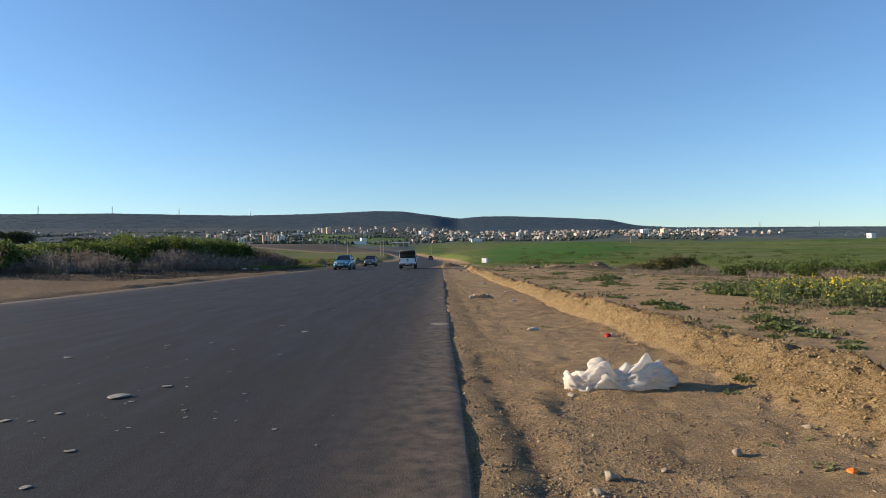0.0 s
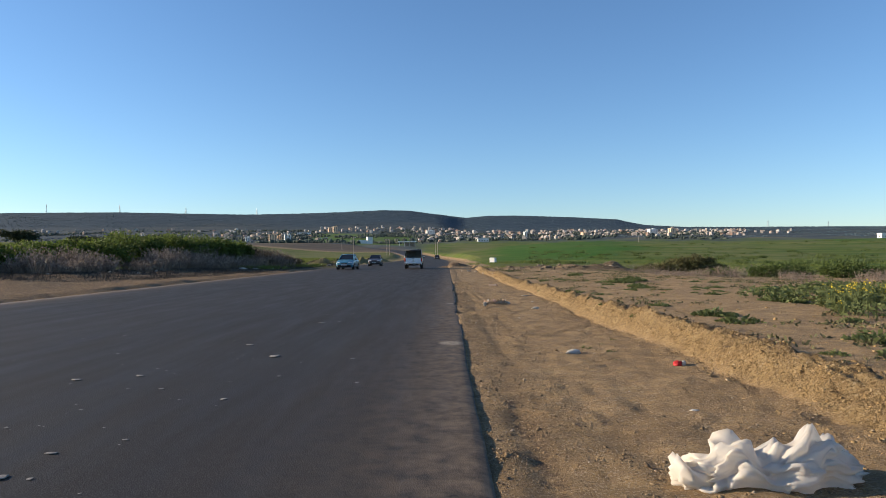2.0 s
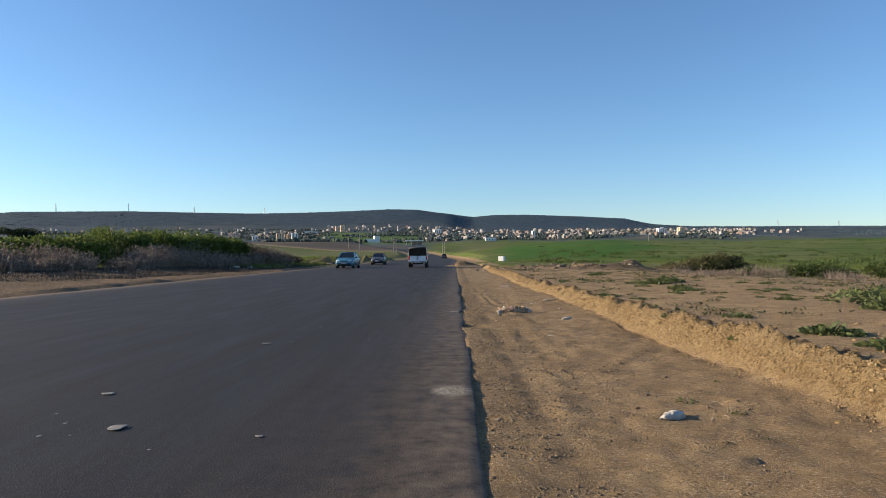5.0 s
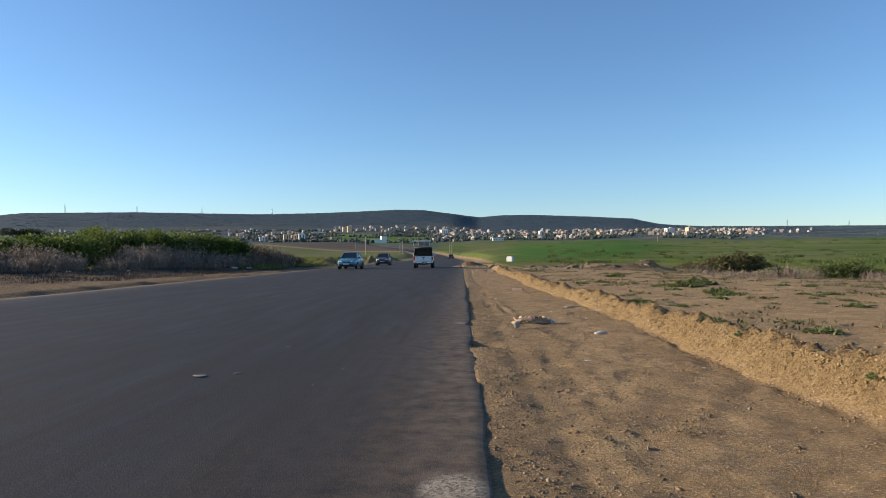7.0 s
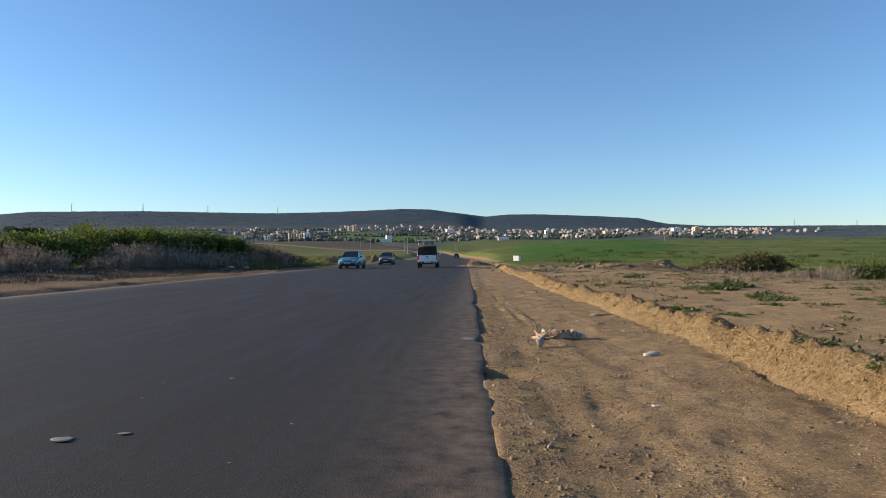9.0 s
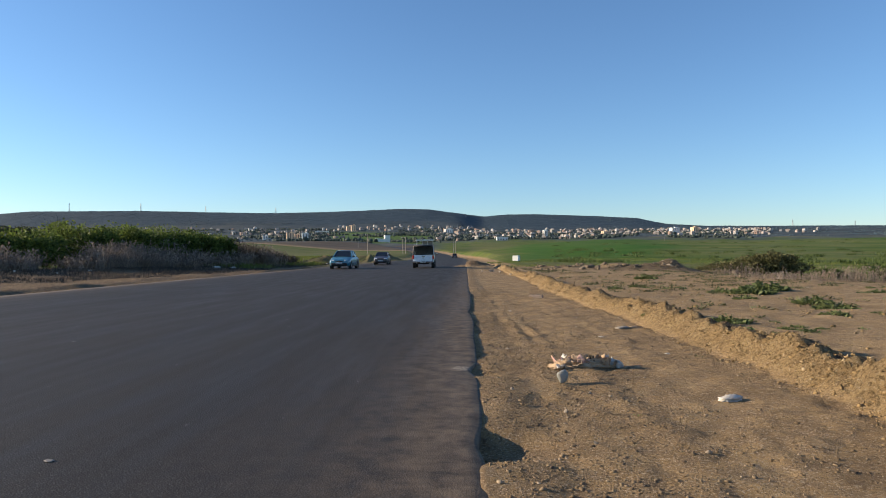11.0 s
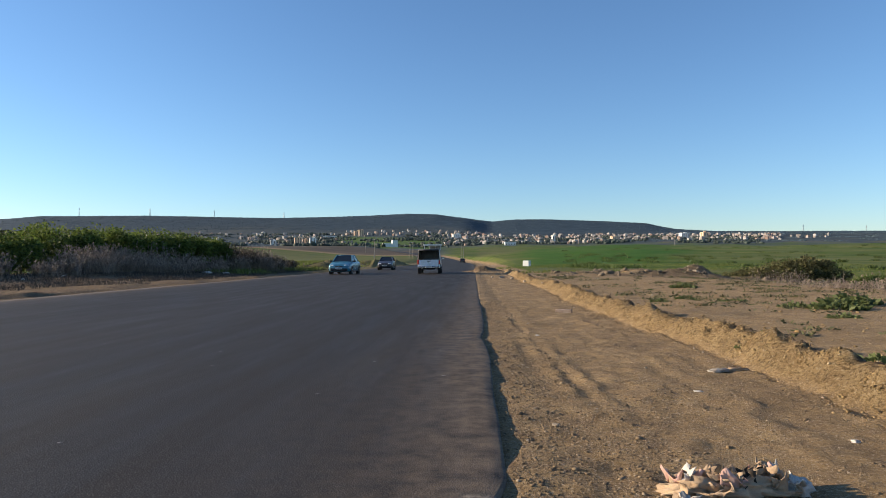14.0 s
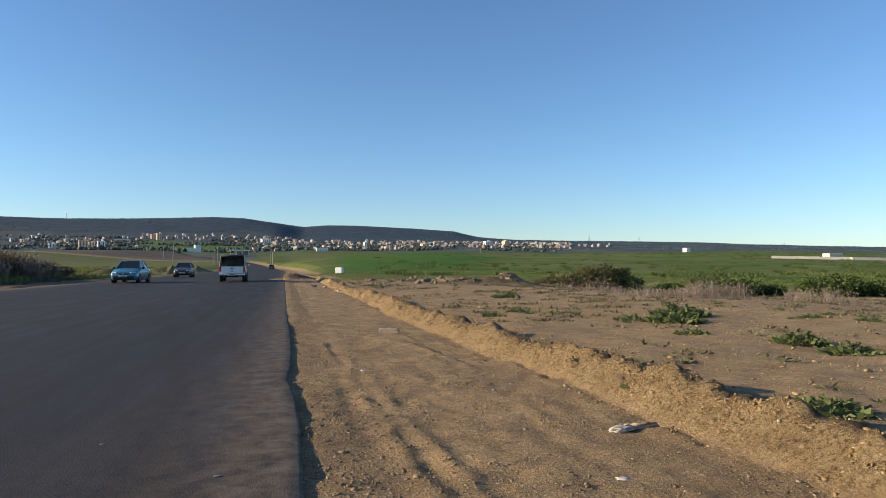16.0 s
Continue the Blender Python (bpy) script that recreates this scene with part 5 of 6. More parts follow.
def build_stones():
    r = np.random.default_rng(61)
    kinds = [mesh_from("stone", *rock(500 + k, fl), STONE, False) for k, fl in enumerate((0.7, 0.5, 0.85, 0.6))]

    def put(x, y, s, label="pale angular stone lying on bare soil", k=None, sink=0.25):
        ob = new("stone", kinds[int(r.integers(4)) if k is None else k])
        ob.matrix_basis = pose(x, y, zg(x, y) - s * 0.5 * sink, r.uniform(-15, 15), r.uniform(-15, 15), r.uniform(0, 360)) @ Matrix.Scale(s / 2, 4)
        tagged(ob, label, "stone", "stones on the shoulder")
    for x, y, s in ((1.18, 4.72, 0.11), (0.95, 2.32, 0.17), (0.80, 2.05, 0.10), (1.91, 2.78, 0.12), (2.75, 3.45, 0.09), (1.32, 2.45, 0.06),
                    (0.42, 14.2, 0.07), (2.2, 13.0, 0.06), (0.55, 11.3, 0.05), (1.02, 18.3, 0.045), (1.15, 18.15, 0.04), (0.38, 18.4, 0.05), (0.72, 17.6, 0.06), (0.5, 20.9, 0.07),
                    (1.67, 57.3, 0.42), (2.49, 49.7, 0.28), (2.2, 55.5, 0.3), (1.1, 58.6, 0.25), (2.75, 24.6, 0.06), (2.78, 25.0, 0.05), (2.6, 41.0, 0.12), (2.8, 44.0, 0.14)):
        put(x, y, s)
    for _ in range(9):
        y = 3 + 40 * r.random() ** 1.3
        put(float(berm_foot(y)) + r.normal(0.22, 0.2), y, 0.03 + 0.06 * r.random() ** 2, "pale stone stuck in the earth bank", None, 0.6)
    for _ in range(34):
        y = 1.6 + 32 * r.random() ** 1.2
        put(r.uniform(0.25, 2.8), y, 0.022 + 0.035 * r.random() ** 2, "small pebble on the dirt shoulder")
    for _ in range(14):
        put(r.uniform(4.2, 12), r.uniform(5, 40), 0.05 + 0.10 * r.random() ** 2, "stone among the weeds")
    # broken rubble along the end of the waste ground
    for _ in range(60):
        t = r.random()
        put(4.5 + 16 * t + r.normal(0, 0.4), 59 + 4.5 * t + r.normal(0, 0.9), 0.12 + 0.4 * r.random() ** 2.5, "lump of broken rubble at the field's edge", None, 0.9)
    # flakes of stone and paper on the asphalt
    pale = plain("pale_grit_flake", (0.22, 0.20, 0.175), (0.34, 0.315, 0.28), 20, 0.9, per=True)
    flat = [mesh_from("road_flake", *rock(540 + k, 0.22), pale) for k in range(3)]
    spots = [(-3.06, 4.55, 0.30), (-4.93, 7.05, 0.14), (-3.25, 3.91, 0.11), (-2.80, 5.54, 0.11), (-2.81, 5.05, 0.13), (-3.54, 3.67, 0.12), (-3.06, 10.94, 0.13), (-2.20, 7.21, 0.09),
             (-3.53, 8.43, 0.10), (-2.55, 2.82, 0.09), (-2.13, 3.27, 0.05), (-2.41, 2.11, 0.10), (-2.4, 9.8, 0.2), (-1.35, 9.6, 0.07), (-4.1, 8.2, 0.12), (-2.85, 4.35, 0.07), (-0.35, 22.6, 0.06), (-2.6, 14.2, 0.16), (-2.3, 14.35, 0.12)]
    for _ in range(70):
        spots.append((-3.3 + r.normal(0, 1.1), 3.0 + abs(r.normal(0, 3.0)), 0.02 + 0.05 * r.random() ** 2))
    for _ in range(70):
        spots.append((r.uniform(-6.5, -0.8), 2 + 24 * r.random(), 0.02 + 0.06 * r.random() ** 2))
    for x, y, s in spots:
        ob = new("road_flake", flat[int(r.integers(3))])
        ob.matrix_basis = pose(x, y, 0.003, 0, 0, r.uniform(-25, 25)) @ Matrix.Diagonal((s * 0.6, s * 0.4, s * 0.22, 1))
        tagged(ob, "pale flake of grit on grey asphalt", "stone chip", "chips on the asphalt")
    sharp = new("boulder", mesh_from("boulder", *rock(577, 1.0), GREY_STONE))
    sharp.matrix_basis = pose(0.83, 18.72, zg(0.83, 18.72) - 0.01, 0, 8, 30) @ Matrix.Diagonal((0.078, 0.066, 0.076, 1))
    tagged(sharp, "fist-sized grey pointed stone on gravel", "stone")


GREY_STONE = plain("grey_stone", (0.26, 0.25, 0.22), (0.38, 0.37, 0.33), 14, 0.9, bump=0.4)
build_stones()


# ---- litter ----
def crumple(size, amp, seed, freq=2.2, level=ICO5, base=0.0):
    """A crumpled skin: a sphere folded by ridged noise, resting flat."""
    v, f = level
    s = Vector((seed * 7.3, seed * 3.1, seed * 1.7))
    out = []
    for p in v:
        q = Vector(p) * freq + s
        fold = 1 - abs(noise.noise(q)) * 2.2
        fine = 1 - abs(noise.noise(q * 2.6 + s)) * 2.0
        k = 1 + amp * (fold - 0.35) + amp * 0.4 * (fine - 0.4)
        out.append((p[0] * size[0] * k, p[1] * size[1] * k, p[2] * size[2] * k))
    out = np.array(out)
    low = -size[2] * 0.45
    out[:, 2] = np.where(out[:, 2] < low, low + (out[:, 2] - low) * 0.05, out[:, 2]) - low + base
    return out, f


def sack_material():
    m = Mat("white_woven_plastic", 0.55)
    c = m.mix(m.grey(m.noise(5, 5, 0.6), 0.45, 0.8, 0, 0.4), (0.86, 0.80, 0.71), (0.70, 0.62, 0.51))
    m.base(c).bump(m.noise(60, 4), 0.25, 0.005)
    tr = m.n.new("ShaderNodeBsdfTranslucent")
    m.l.new(c, tr.inputs["Color"])
    mx = m.n.new("ShaderNodeMixShader")
    mx.inputs[0].default_value = 0.5
    m.l.new(m.b.outputs[0], mx.inputs[1])
    m.l.new(tr.outputs[0], mx.inputs[2])
    m.l.new(mx.outputs[0], m.n["Material Output"].inputs["Surface"])
    return m.m


SACK = sack_material()
KRAFT = plain("torn_kraft_paper", (0.34, 0.235, 0.145), (0.50, 0.365, 0.235), 9, 0.85, bump=0.4)
DULLWHITE = plain("dirty_white_plastic", (0.44, 0.40, 0.34), (0.62, 0.58, 0.52), 12, 0.7)
# near-black brown that paints the shade inside hollows
HOLLOW_SHADE = plain("hollow_shade", (0.05, 0.04, 0.03), (0.09, 0.07, 0.05), 10, 0.95)
PINKBIT = plain("faded_pink_scrap", (0.50, 0.30, 0.24), (0.62, 0.42, 0.34), 12, 0.8)


def build_sack():
    ob = thing("sack", pose(1.78, 5.1, zg(1.78, 5.1) - 0.012, 0, 0, 4) @ Matrix.Scale(0.9, 4), "crumpled white woven plastic sack lying on the dirt", "sack")
    v, f = crumple((0.50, 0.20, 0.135), 0.46, 3, 2.0)
    t = (v[:, 0] + 0.55) / 1.1
    lift = 0.95 + 0.40 * np.exp(-((t - 0.26) / 0.12) ** 2) - 0.30 * np.exp(-((t - 0.42) / 0.08) ** 2) + 0.55 * np.exp(-((t - 0.80) / 0.18) ** 2)
    for i, p in enumerate(v):
        q = Vector((p[0] * 7, p[1] * 9, p[2] * 3 + 5))
        v[i, 1] += 0.045 * noise.noise(q)
        v[i, 0] += 0.03 * noise.noise(q + Vector((9, 3, 1)))
        v[i, 2] *= lift[i] * (1 + 0.30 * (1 - 2.4 * abs(noise.noise(q * 0.8 + Vector((4, 4, 4))))))
    v[:, 2] = np.maximum(v[:, 2], 0.0)
    part("body", mesh_from("body", v, f, SACK, True), None, ob)
    v, f = crumple((0.15, 0.10, 0.07), 0.7, 8, 1.5, ICO3)
    v[:, 0] -= 0.50
    v[:, 1] -= 0.02
    v[:, 2] = v[:, 2] * (1.0 + 1.2 * smooth(-0.52, -0.66, v[:, 0]))
    part("mouth", mesh_from("mouth", v, f, SACK, True), None, ob)


build_sack()


def build_torn_bag():
    cx, cy = 1.19, 19.62
    ob = thing("torn_paper_bag", pose(cx, cy, zg(cx, cy) - 0.008, 0, 0, 6), "torn brown paper bag with scraps on gravel", "litter")
    v, f = crumple((0.27, 0.105, 0.075), 0.62, 12, 3.4, ico(4))
    v[:, 2] = np.where(np.abs(v[:, 1]) < 0.05, v[:, 2] * 0.65, v[:, 2])
    part("body", mesh_from("body", v, f, KRAFT, False), None, ob)
    r = np.random.default_rng(15)
    for k in range(34):
        n, s = 6, r.uniform(0.05, 0.11)
        a, c = np.meshgrid(np.linspace(-0.5, 0.5, n), np.linspace(-0.5, 0.5, n))
        fold = 0.9 * np.abs(a + 0.4 * c) + 0.35 * vnoise(a, c, 0.3, 300 + k)
        torn = 1 + 0.35 * vnoise(a, c, 0.25, 340 + k)
        # every sixth scrap is dark, painting the shade of the bag's cavities
        o = part("scrap", mesh_from("scrap", np.stack([a * s * torn, c * s * 0.7 * torn, fold * s], -1), grid_faces(n, n), (KRAFT, KRAFT, DULLWHITE, PINKBIT, KRAFT, HOLLOW_SHADE)[k % 6]), None, ob)
        o.modifiers.new("thickness", "SOLIDIFY").thickness = 0.003
        x, y = r.uniform(-0.33, 0.34), r.normal(0, 0.06)
        o.location = (x, y, 0.03 + max(0.0, 0.10 - abs(y) * 0.6 - abs(x) * 0.1) * r.uniform(0.5, 1.0))
        o.rotation_euler = (r.uniform(-1.2, 1.2), r.uniform(-1.2, 1.2), r.uniform(0, 6))
    g = crumple((0.06, 0.055, 0.055), 0.6, 50, 1.6, ICO3)
    part("plastic_lump", mesh_from("plastic_lump", *g, DULLWHITE, True), None, ob, "grey crumpled plastic").location = (0.34, -0.02, 0)


build_torn_bag()


def litter(name, x, y, size, seed, mat, label, turn=0.0, freq=1.6, amp=0.6):
    v, f = crumple(size, amp, seed, freq, ICO3)
    ob = new(name, mesh_from(name, v, f, mat, True))
    ob.matrix_basis = pose(x, y, zg(x, y) - 0.004, 0, 0, turn)
    return tagged(ob, label, "litter")


CLOTH = plain("dirty_pale_cloth", (0.34, 0.29, 0.23), (0.52, 0.46, 0.38), 16, 0.9)
RED = plain("red_printed_plastic", (0.45, 0.02, 0.02), (0.60, 0.05, 0.045), 14, 0.4)
ORANGE = plain("orange_plastic", (0.70, 0.16, 0.02), (0.80, 0.24, 0.04), 14, 0.4)
litter("plastic_bottle", 1.59, 10.29, (0.11, 0.042, 0.045), 31, DULLWHITE, "crushed dirty white plastic bottle on soil", 40)
can = litter("crushed_can", 2.68, 9.29, (0.05, 0.033, 0.037), 32, RED, "crushed red drink can at the bank's foot", 10)
litter("can_end", 2.75, 9.30, (0.028, 0.03, 0.035), 33, DULLWHITE, "white torn paper beside a red can", 10)
litter("orange_scrap", 2.47, 2.44, (0.028, 0.024, 0.02), 34, ORANGE, "small scrap of orange plastic on soil")
litter("plastic_tray", 2.10, 18.12, (0.085, 0.05, 0.03), 35, DULLWHITE, "squashed white plastic tray on soil", 15)
litter("rag", 2.43, 23.18, (0.085, 0.05, 0.018), 37, CLOTH, "crumpled pale striped rag at the bank's foot", 20, 3.0, 0.9)
litter("rag_tail", 2.62, 23.25, (0.10, 0.04, 0.02), 38, KRAFT, "dirty strip of cloth beside a rag", 0, 3.0, 0.9)
for k, (x, y, s) in enumerate(((-19.6, 64.4, 0.32), (-18.9, 66.2, 0.26), (-18.1, 69.0, 0.24), (-22.4, 45.0, 0.16), (-21.5, 47.0, 0.13), (-22.0, 51.0, 0.14), (-16.2, 66.0, 0.12), (-15.6, 88.0, 0.3), (-23.5, 40.0, 0.16))):
    litter("plastic_rubbish", x, y, (s * 0.9, s * 0.6, s * 0.3), 60 + k, DULLWHITE, "white plastic rubbish below the thicket", 30 * k)
for k, (x, y) in enumerate(((1.4, 15.4), (2.35, 20.6), (0.9, 26.4), (1.9, 22.2), (2.0, 6.9), (2.45, 36.0))):
    litter("paper_scrap", x, y, (0.035, 0.025, 0.008), 80 + k, DULLWHITE, "small scrap of pale paper on soil", 50 * k)


def build_block():
    ob = thing("concrete_block", pose(1.90, 30.9, zg(1.90, 30.9) - 0.01, 0, 0, -14), "grey-brown concrete block lying on the dirt", "block")
    part("body", Geo().box((0, 0, 0.042), (0.36, 0.16, 0.094), 0.014), BRICK, ob)
    # two dark inlays on the solid top, painted as the shade in holes
    for dx in (-0.09, 0.09):
        part("core", Geo().box((dx, 0, 0.0865), (0.10, 0.08, 0.012), 0.003), HOLLOW_SHADE, ob, "dark inlay painting the shade of a hollow")


BRICK = plain("weathered_concrete_block", (0.34, 0.24, 0.17), (0.50, 0.38, 0.28), 16, 0.92, bump=0.6)
build_block()


def build_marker():
    x, y = 7.1, 106.0
    ob = thing("marker_stone", pose(x, y, zg(x, y) - 0.05, 0, 0, -28), "white-painted square concrete marker beside the road", "marker")
    part("body", Geo().box((0, 0, 0.36), (0.90, 0.7, 0.86), 0.05), WHITE_WALL, ob)
    part("plinth", Geo().box((0, 0, -0.04), (1.10, 0.9, 0.14), 0.03), ROOF, ob)


build_marker()


# ---- vehicles ----
TYRE = plain("tyre_rubber", (0.018, 0.018, 0.018), (0.035, 0.033, 0.03), 12, 0.85)
ALLOY = plain("dull_wheel_steel", (0.30, 0.30, 0.31), (0.45, 0.45, 0.46), 10, 0.4, 0.7)
CHROME = plain("bumper_chrome", (0.55, 0.55, 0.56), (0.68, 0.68, 0.69), 8, 0.22, 0.9, 0.05)
BLACKTRIM = plain("black_plastic_trim", (0.020, 0.020, 0.021), (0.035, 0.035, 0.036), 10, 0.6)
REDLENS, CLEARLENS = paint("red_lamp_lens", (0.42, 0.015, 0.012), 0.15, 0.05), paint("clear_lamp_lens", (0.62, 0.63, 0.64), 0.12, 0.05)
PLATE = plain("white_number_plate", (0.66, 0.66, 0.64), (0.74, 0.74, 0.72), 10, 0.5)
BARINK = plain("plate_ink", (0.02, 0.02, 0.025), (0.03, 0.03, 0.035), 10, 0.6)
GLASS = glass_dark()
VAN_WHITE, CAR_BLUE, CAR_DARK = paint("white_car_paint", (0.72, 0.74, 0.76), 0.28, 0.22), paint("blue_car_paint", (0.035, 0.16, 0.24), 0.28, 0.15), paint("dark_car_paint", (0.030, 0.022, 0.024), 0.3, 0.2)
TARP = plain("grey_canvas_tarpaulin", (0.26, 0.27, 0.28), (0.44, 0.45, 0.46), 1.6, 0.85, bump=0.5, distance=0.03)


def wheel(parent, x, y, r, w):
    """Wheel with its axle along x: tyre and rim as parts of it."""
    ob = new("wheel")
    ob.parent, ob.location = parent, (x, y, r)
    sgn = 1 if x > 0 else -1
    prof = ((0.62, 0.40), (0.90, 0.50), (0.98, 0.42), (1.0, 0.2), (1.0, -0.2), (0.98, -0.42), (0.90, -0.5), (0.62, -0.40))
    n = 24
    rings = [[(w * b, math.cos(t) * r * a, math.sin(t) * r * a) for a, b in prof] for t in np.arange(n) * 2 * np.pi / n]
    part("tyre", Geo().loft(rings + rings[:1], False), TYRE, ob, smoothed=True)
    g = Geo().tube((sgn * w * 0.1, 0, 0), (sgn * w * 0.36, 0, 0), r * 0.66, r * 0.62, 20)
    for k in range(5):
        a = k * 2 * math.pi / 5
        g.box((sgn * w * 0.38, math.cos(a) * r * 0.32, math.sin(a) * r * 0.32), (w * 0.12, r * 0.16, r * 0.56), 0.01, (a - math.pi / 2, 0, 0))
    part("rim", g, ALLOY, ob)
    part("hub_cap", Geo().tube((sgn * w * 0.36, 0, 0), (sgn * w * 0.48, 0, 0), r * 0.17, r * 0.13, 12), BLACKTRIM, ob)


def section(y, hw, z0, z1, tuck=0.06, crown=0.03):
    """A car body's rounded cross-section at y, half width hw, from z0 to z1."""
    h = z1 - z0
    right = [(hw - 0.16, z0), (hw - tuck, z0 + 0.06), (hw - 0.01, z0 + 0.30 * h), (hw, z0 + 0.55 * h), (hw - 0.02, z0 + 0.80 * h), (hw - 0.07, z1 - 0.03), (hw - 0.16, z1), (hw * 0.45, z1 + crown)]
    pts = right + [(-a, b) for a, b in right[::-1]]
    return [(a, y, b) for a, b in pts]


def plate(parent, y, z, w=0.50, h=0.115, face=-1):
    ob = part("number_plate", Geo().box((0, y, z), (w, 0.015, h), 0.004), PLATE, parent, "white number plate")
    for k in range(6):
        part("bar", Geo().box(((k - 2.5) * w * 0.14, y + face * 0.009, z), (w * 0.085, 0.004, h * 0.6)), BARINK, ob)


def saloon(name, m, body_mat, label, L=4.25, W=1.70, H=1.50, hatch=False):
    """A four-door car, front towards +y."""
    ob = thing(name, m, label, "car")
    hw, f, b = W / 2, L / 2, -L / 2
    tail = 0.90 if not hatch else 0.95
    secs = [section(f, hw - 0.20, 0.34, 0.62), section(f - 0.06, hw - 0.10, 0.24, 0.70), section(f - 0.22, hw - 0.03, 0.20, 0.76), section(f - 0.55, hw, 0.19, 0.84),
            section(f - 1.05, hw, 0.19, 0.93), section(f - 1.30, hw, 0.19, 0.96), section(0, hw, 0.19, 0.96), section(b + 1.0, hw, 0.19, 0.98), section(b + 0.5, hw, 0.20, tail + 0.05),
            section(b + 0.16, hw - 0.03, 0.22, tail + 0.04), section(b + 0.05, hw - 0.08, 0.27, tail), section(b, hw - 0.16, 0.36, tail - 0.12)]
    part("body", Geo().loft(secs), body_mat, ob, smoothed=True)
    rear_base, rear_top = (b + 0.75, b + 1.35) if not hatch else (b + 0.10, b + 0.55)
    def cab(y, w0, z):
        return [(w0, y, z), (-w0, y, z)]
    belt = [(hw - 0.08, f - 1.22), (hw - 0.06, 0.0), (hw - 0.10, rear_base)]
    roof = [(hw - 0.26, f - 1.92), (hw - 0.22, -0.2), (hw - 0.27, rear_top)]
    low = [(w, y, 0.955) for w, y in belt] + [(-w, y, 0.955) for w, y in belt[::-1]]
    high = [(w, y, H - 0.04) for w, y in roof] + [(-w, y, H - 0.04) for w, y in roof[::-1]]
    part("glasshouse", Geo().loft([low, high]), GLASS, ob, "dark tinted windows")
    top = [[(x * k, y * k2 + (1 - k2) * -0.35, z) for x, y, _ in high] for k, k2, z in ((1.01, 1.01, H - 0.05), (1.02, 1.015, H - 0.03), (0.93, 0.95, H - 0.005), (0.6, 0.7, H))]
    part("roof", Geo().loft(top), body_mat, ob, smoothed=True)
    for sx in (-1, 1):
        for (w0, y0), (w1, y1) in ((belt[0], roof[0]), ((hw - 0.065, -0.12), (hw - 0.235, -0.22)), (belt[2], roof[2])):
            part("pillar", Geo().tube((sx * w0, y0, 0.95), (sx * w1, y1, H - 0.035), 0.042, 0.035, 6), body_mat, ob)
        mirror = part("mirror", Geo().box((sx * (hw + 0.07), f - 1.32, 1.0), (0.20, 0.10, 0.13), 0.03), BLACKTRIM, ob)
        part("mirror_glass", Geo().box((sx * (hw + 0.07), f - 1.375, 1.0), (0.16, 0.006, 0.10), 0.002), CHROME, mirror)
        part("headlight", Geo().box((sx * (hw - 0.30), f - 0.135, 0.665), (0.36, 0.18, 0.15), 0.04, (0, 0, -sx * 0.35)), CLEARLENS, ob, "clear headlight")
        part("tail_light", Geo().box((sx * (hw - 0.17), b + 0.07, 0.76), (0.22, 0.12, 0.20), 0.03), REDLENS, ob, "red tail light")
        part("sill", Geo().box((sx * (hw - 0.012), -0.05, 0.245), (0.06, L * 0.5, 0.10), 0.02), BLACKTRIM, ob)
        for y in (-0.02, -0.95):
            part("door_handle", Geo().box((sx * (hw + 0.004), y, 0.80), (0.03, 0.17, 0.035), 0.01), BLACKTRIM, ob)
        for y in (f - 0.82, b + 0.80):
            part("wheel_arch", Geo().tube((sx * (hw - 0.20), y, 0.31), (sx * (hw + 0.006), y, 0.31), 0.365, 0.355, 24), BLACKTRIM, ob)
            wheel(ob, sx * (hw - 0.075), y, 0.30, 0.19)
    part("front_bumper", Geo().box((0, f - 0.03, 0.36), (W - 0.36, 0.16, 0.22), 0.06), BLACKTRIM, ob, "black front bumper and grille opening")
    part("grille", Geo().box((0, f - 0.02, 0.60), (0.62, 0.08, 0.10), 0.03), BLACKTRIM, ob)
    part("badge", Geo().tube((0, f, 0.62), (0, f + 0.03, 0.62), 0.055, 0.05, 16), CHROME, ob)
    part("rear_bumper", Geo().box((0, b + 0.05, 0.40), (W - 0.22, 0.16, 0.24), 0.06), body_mat, ob)
    plate(ob, f + 0.055, 0.46, face=1)
    plate(ob, b - 0.035, 0.55)
    return ob


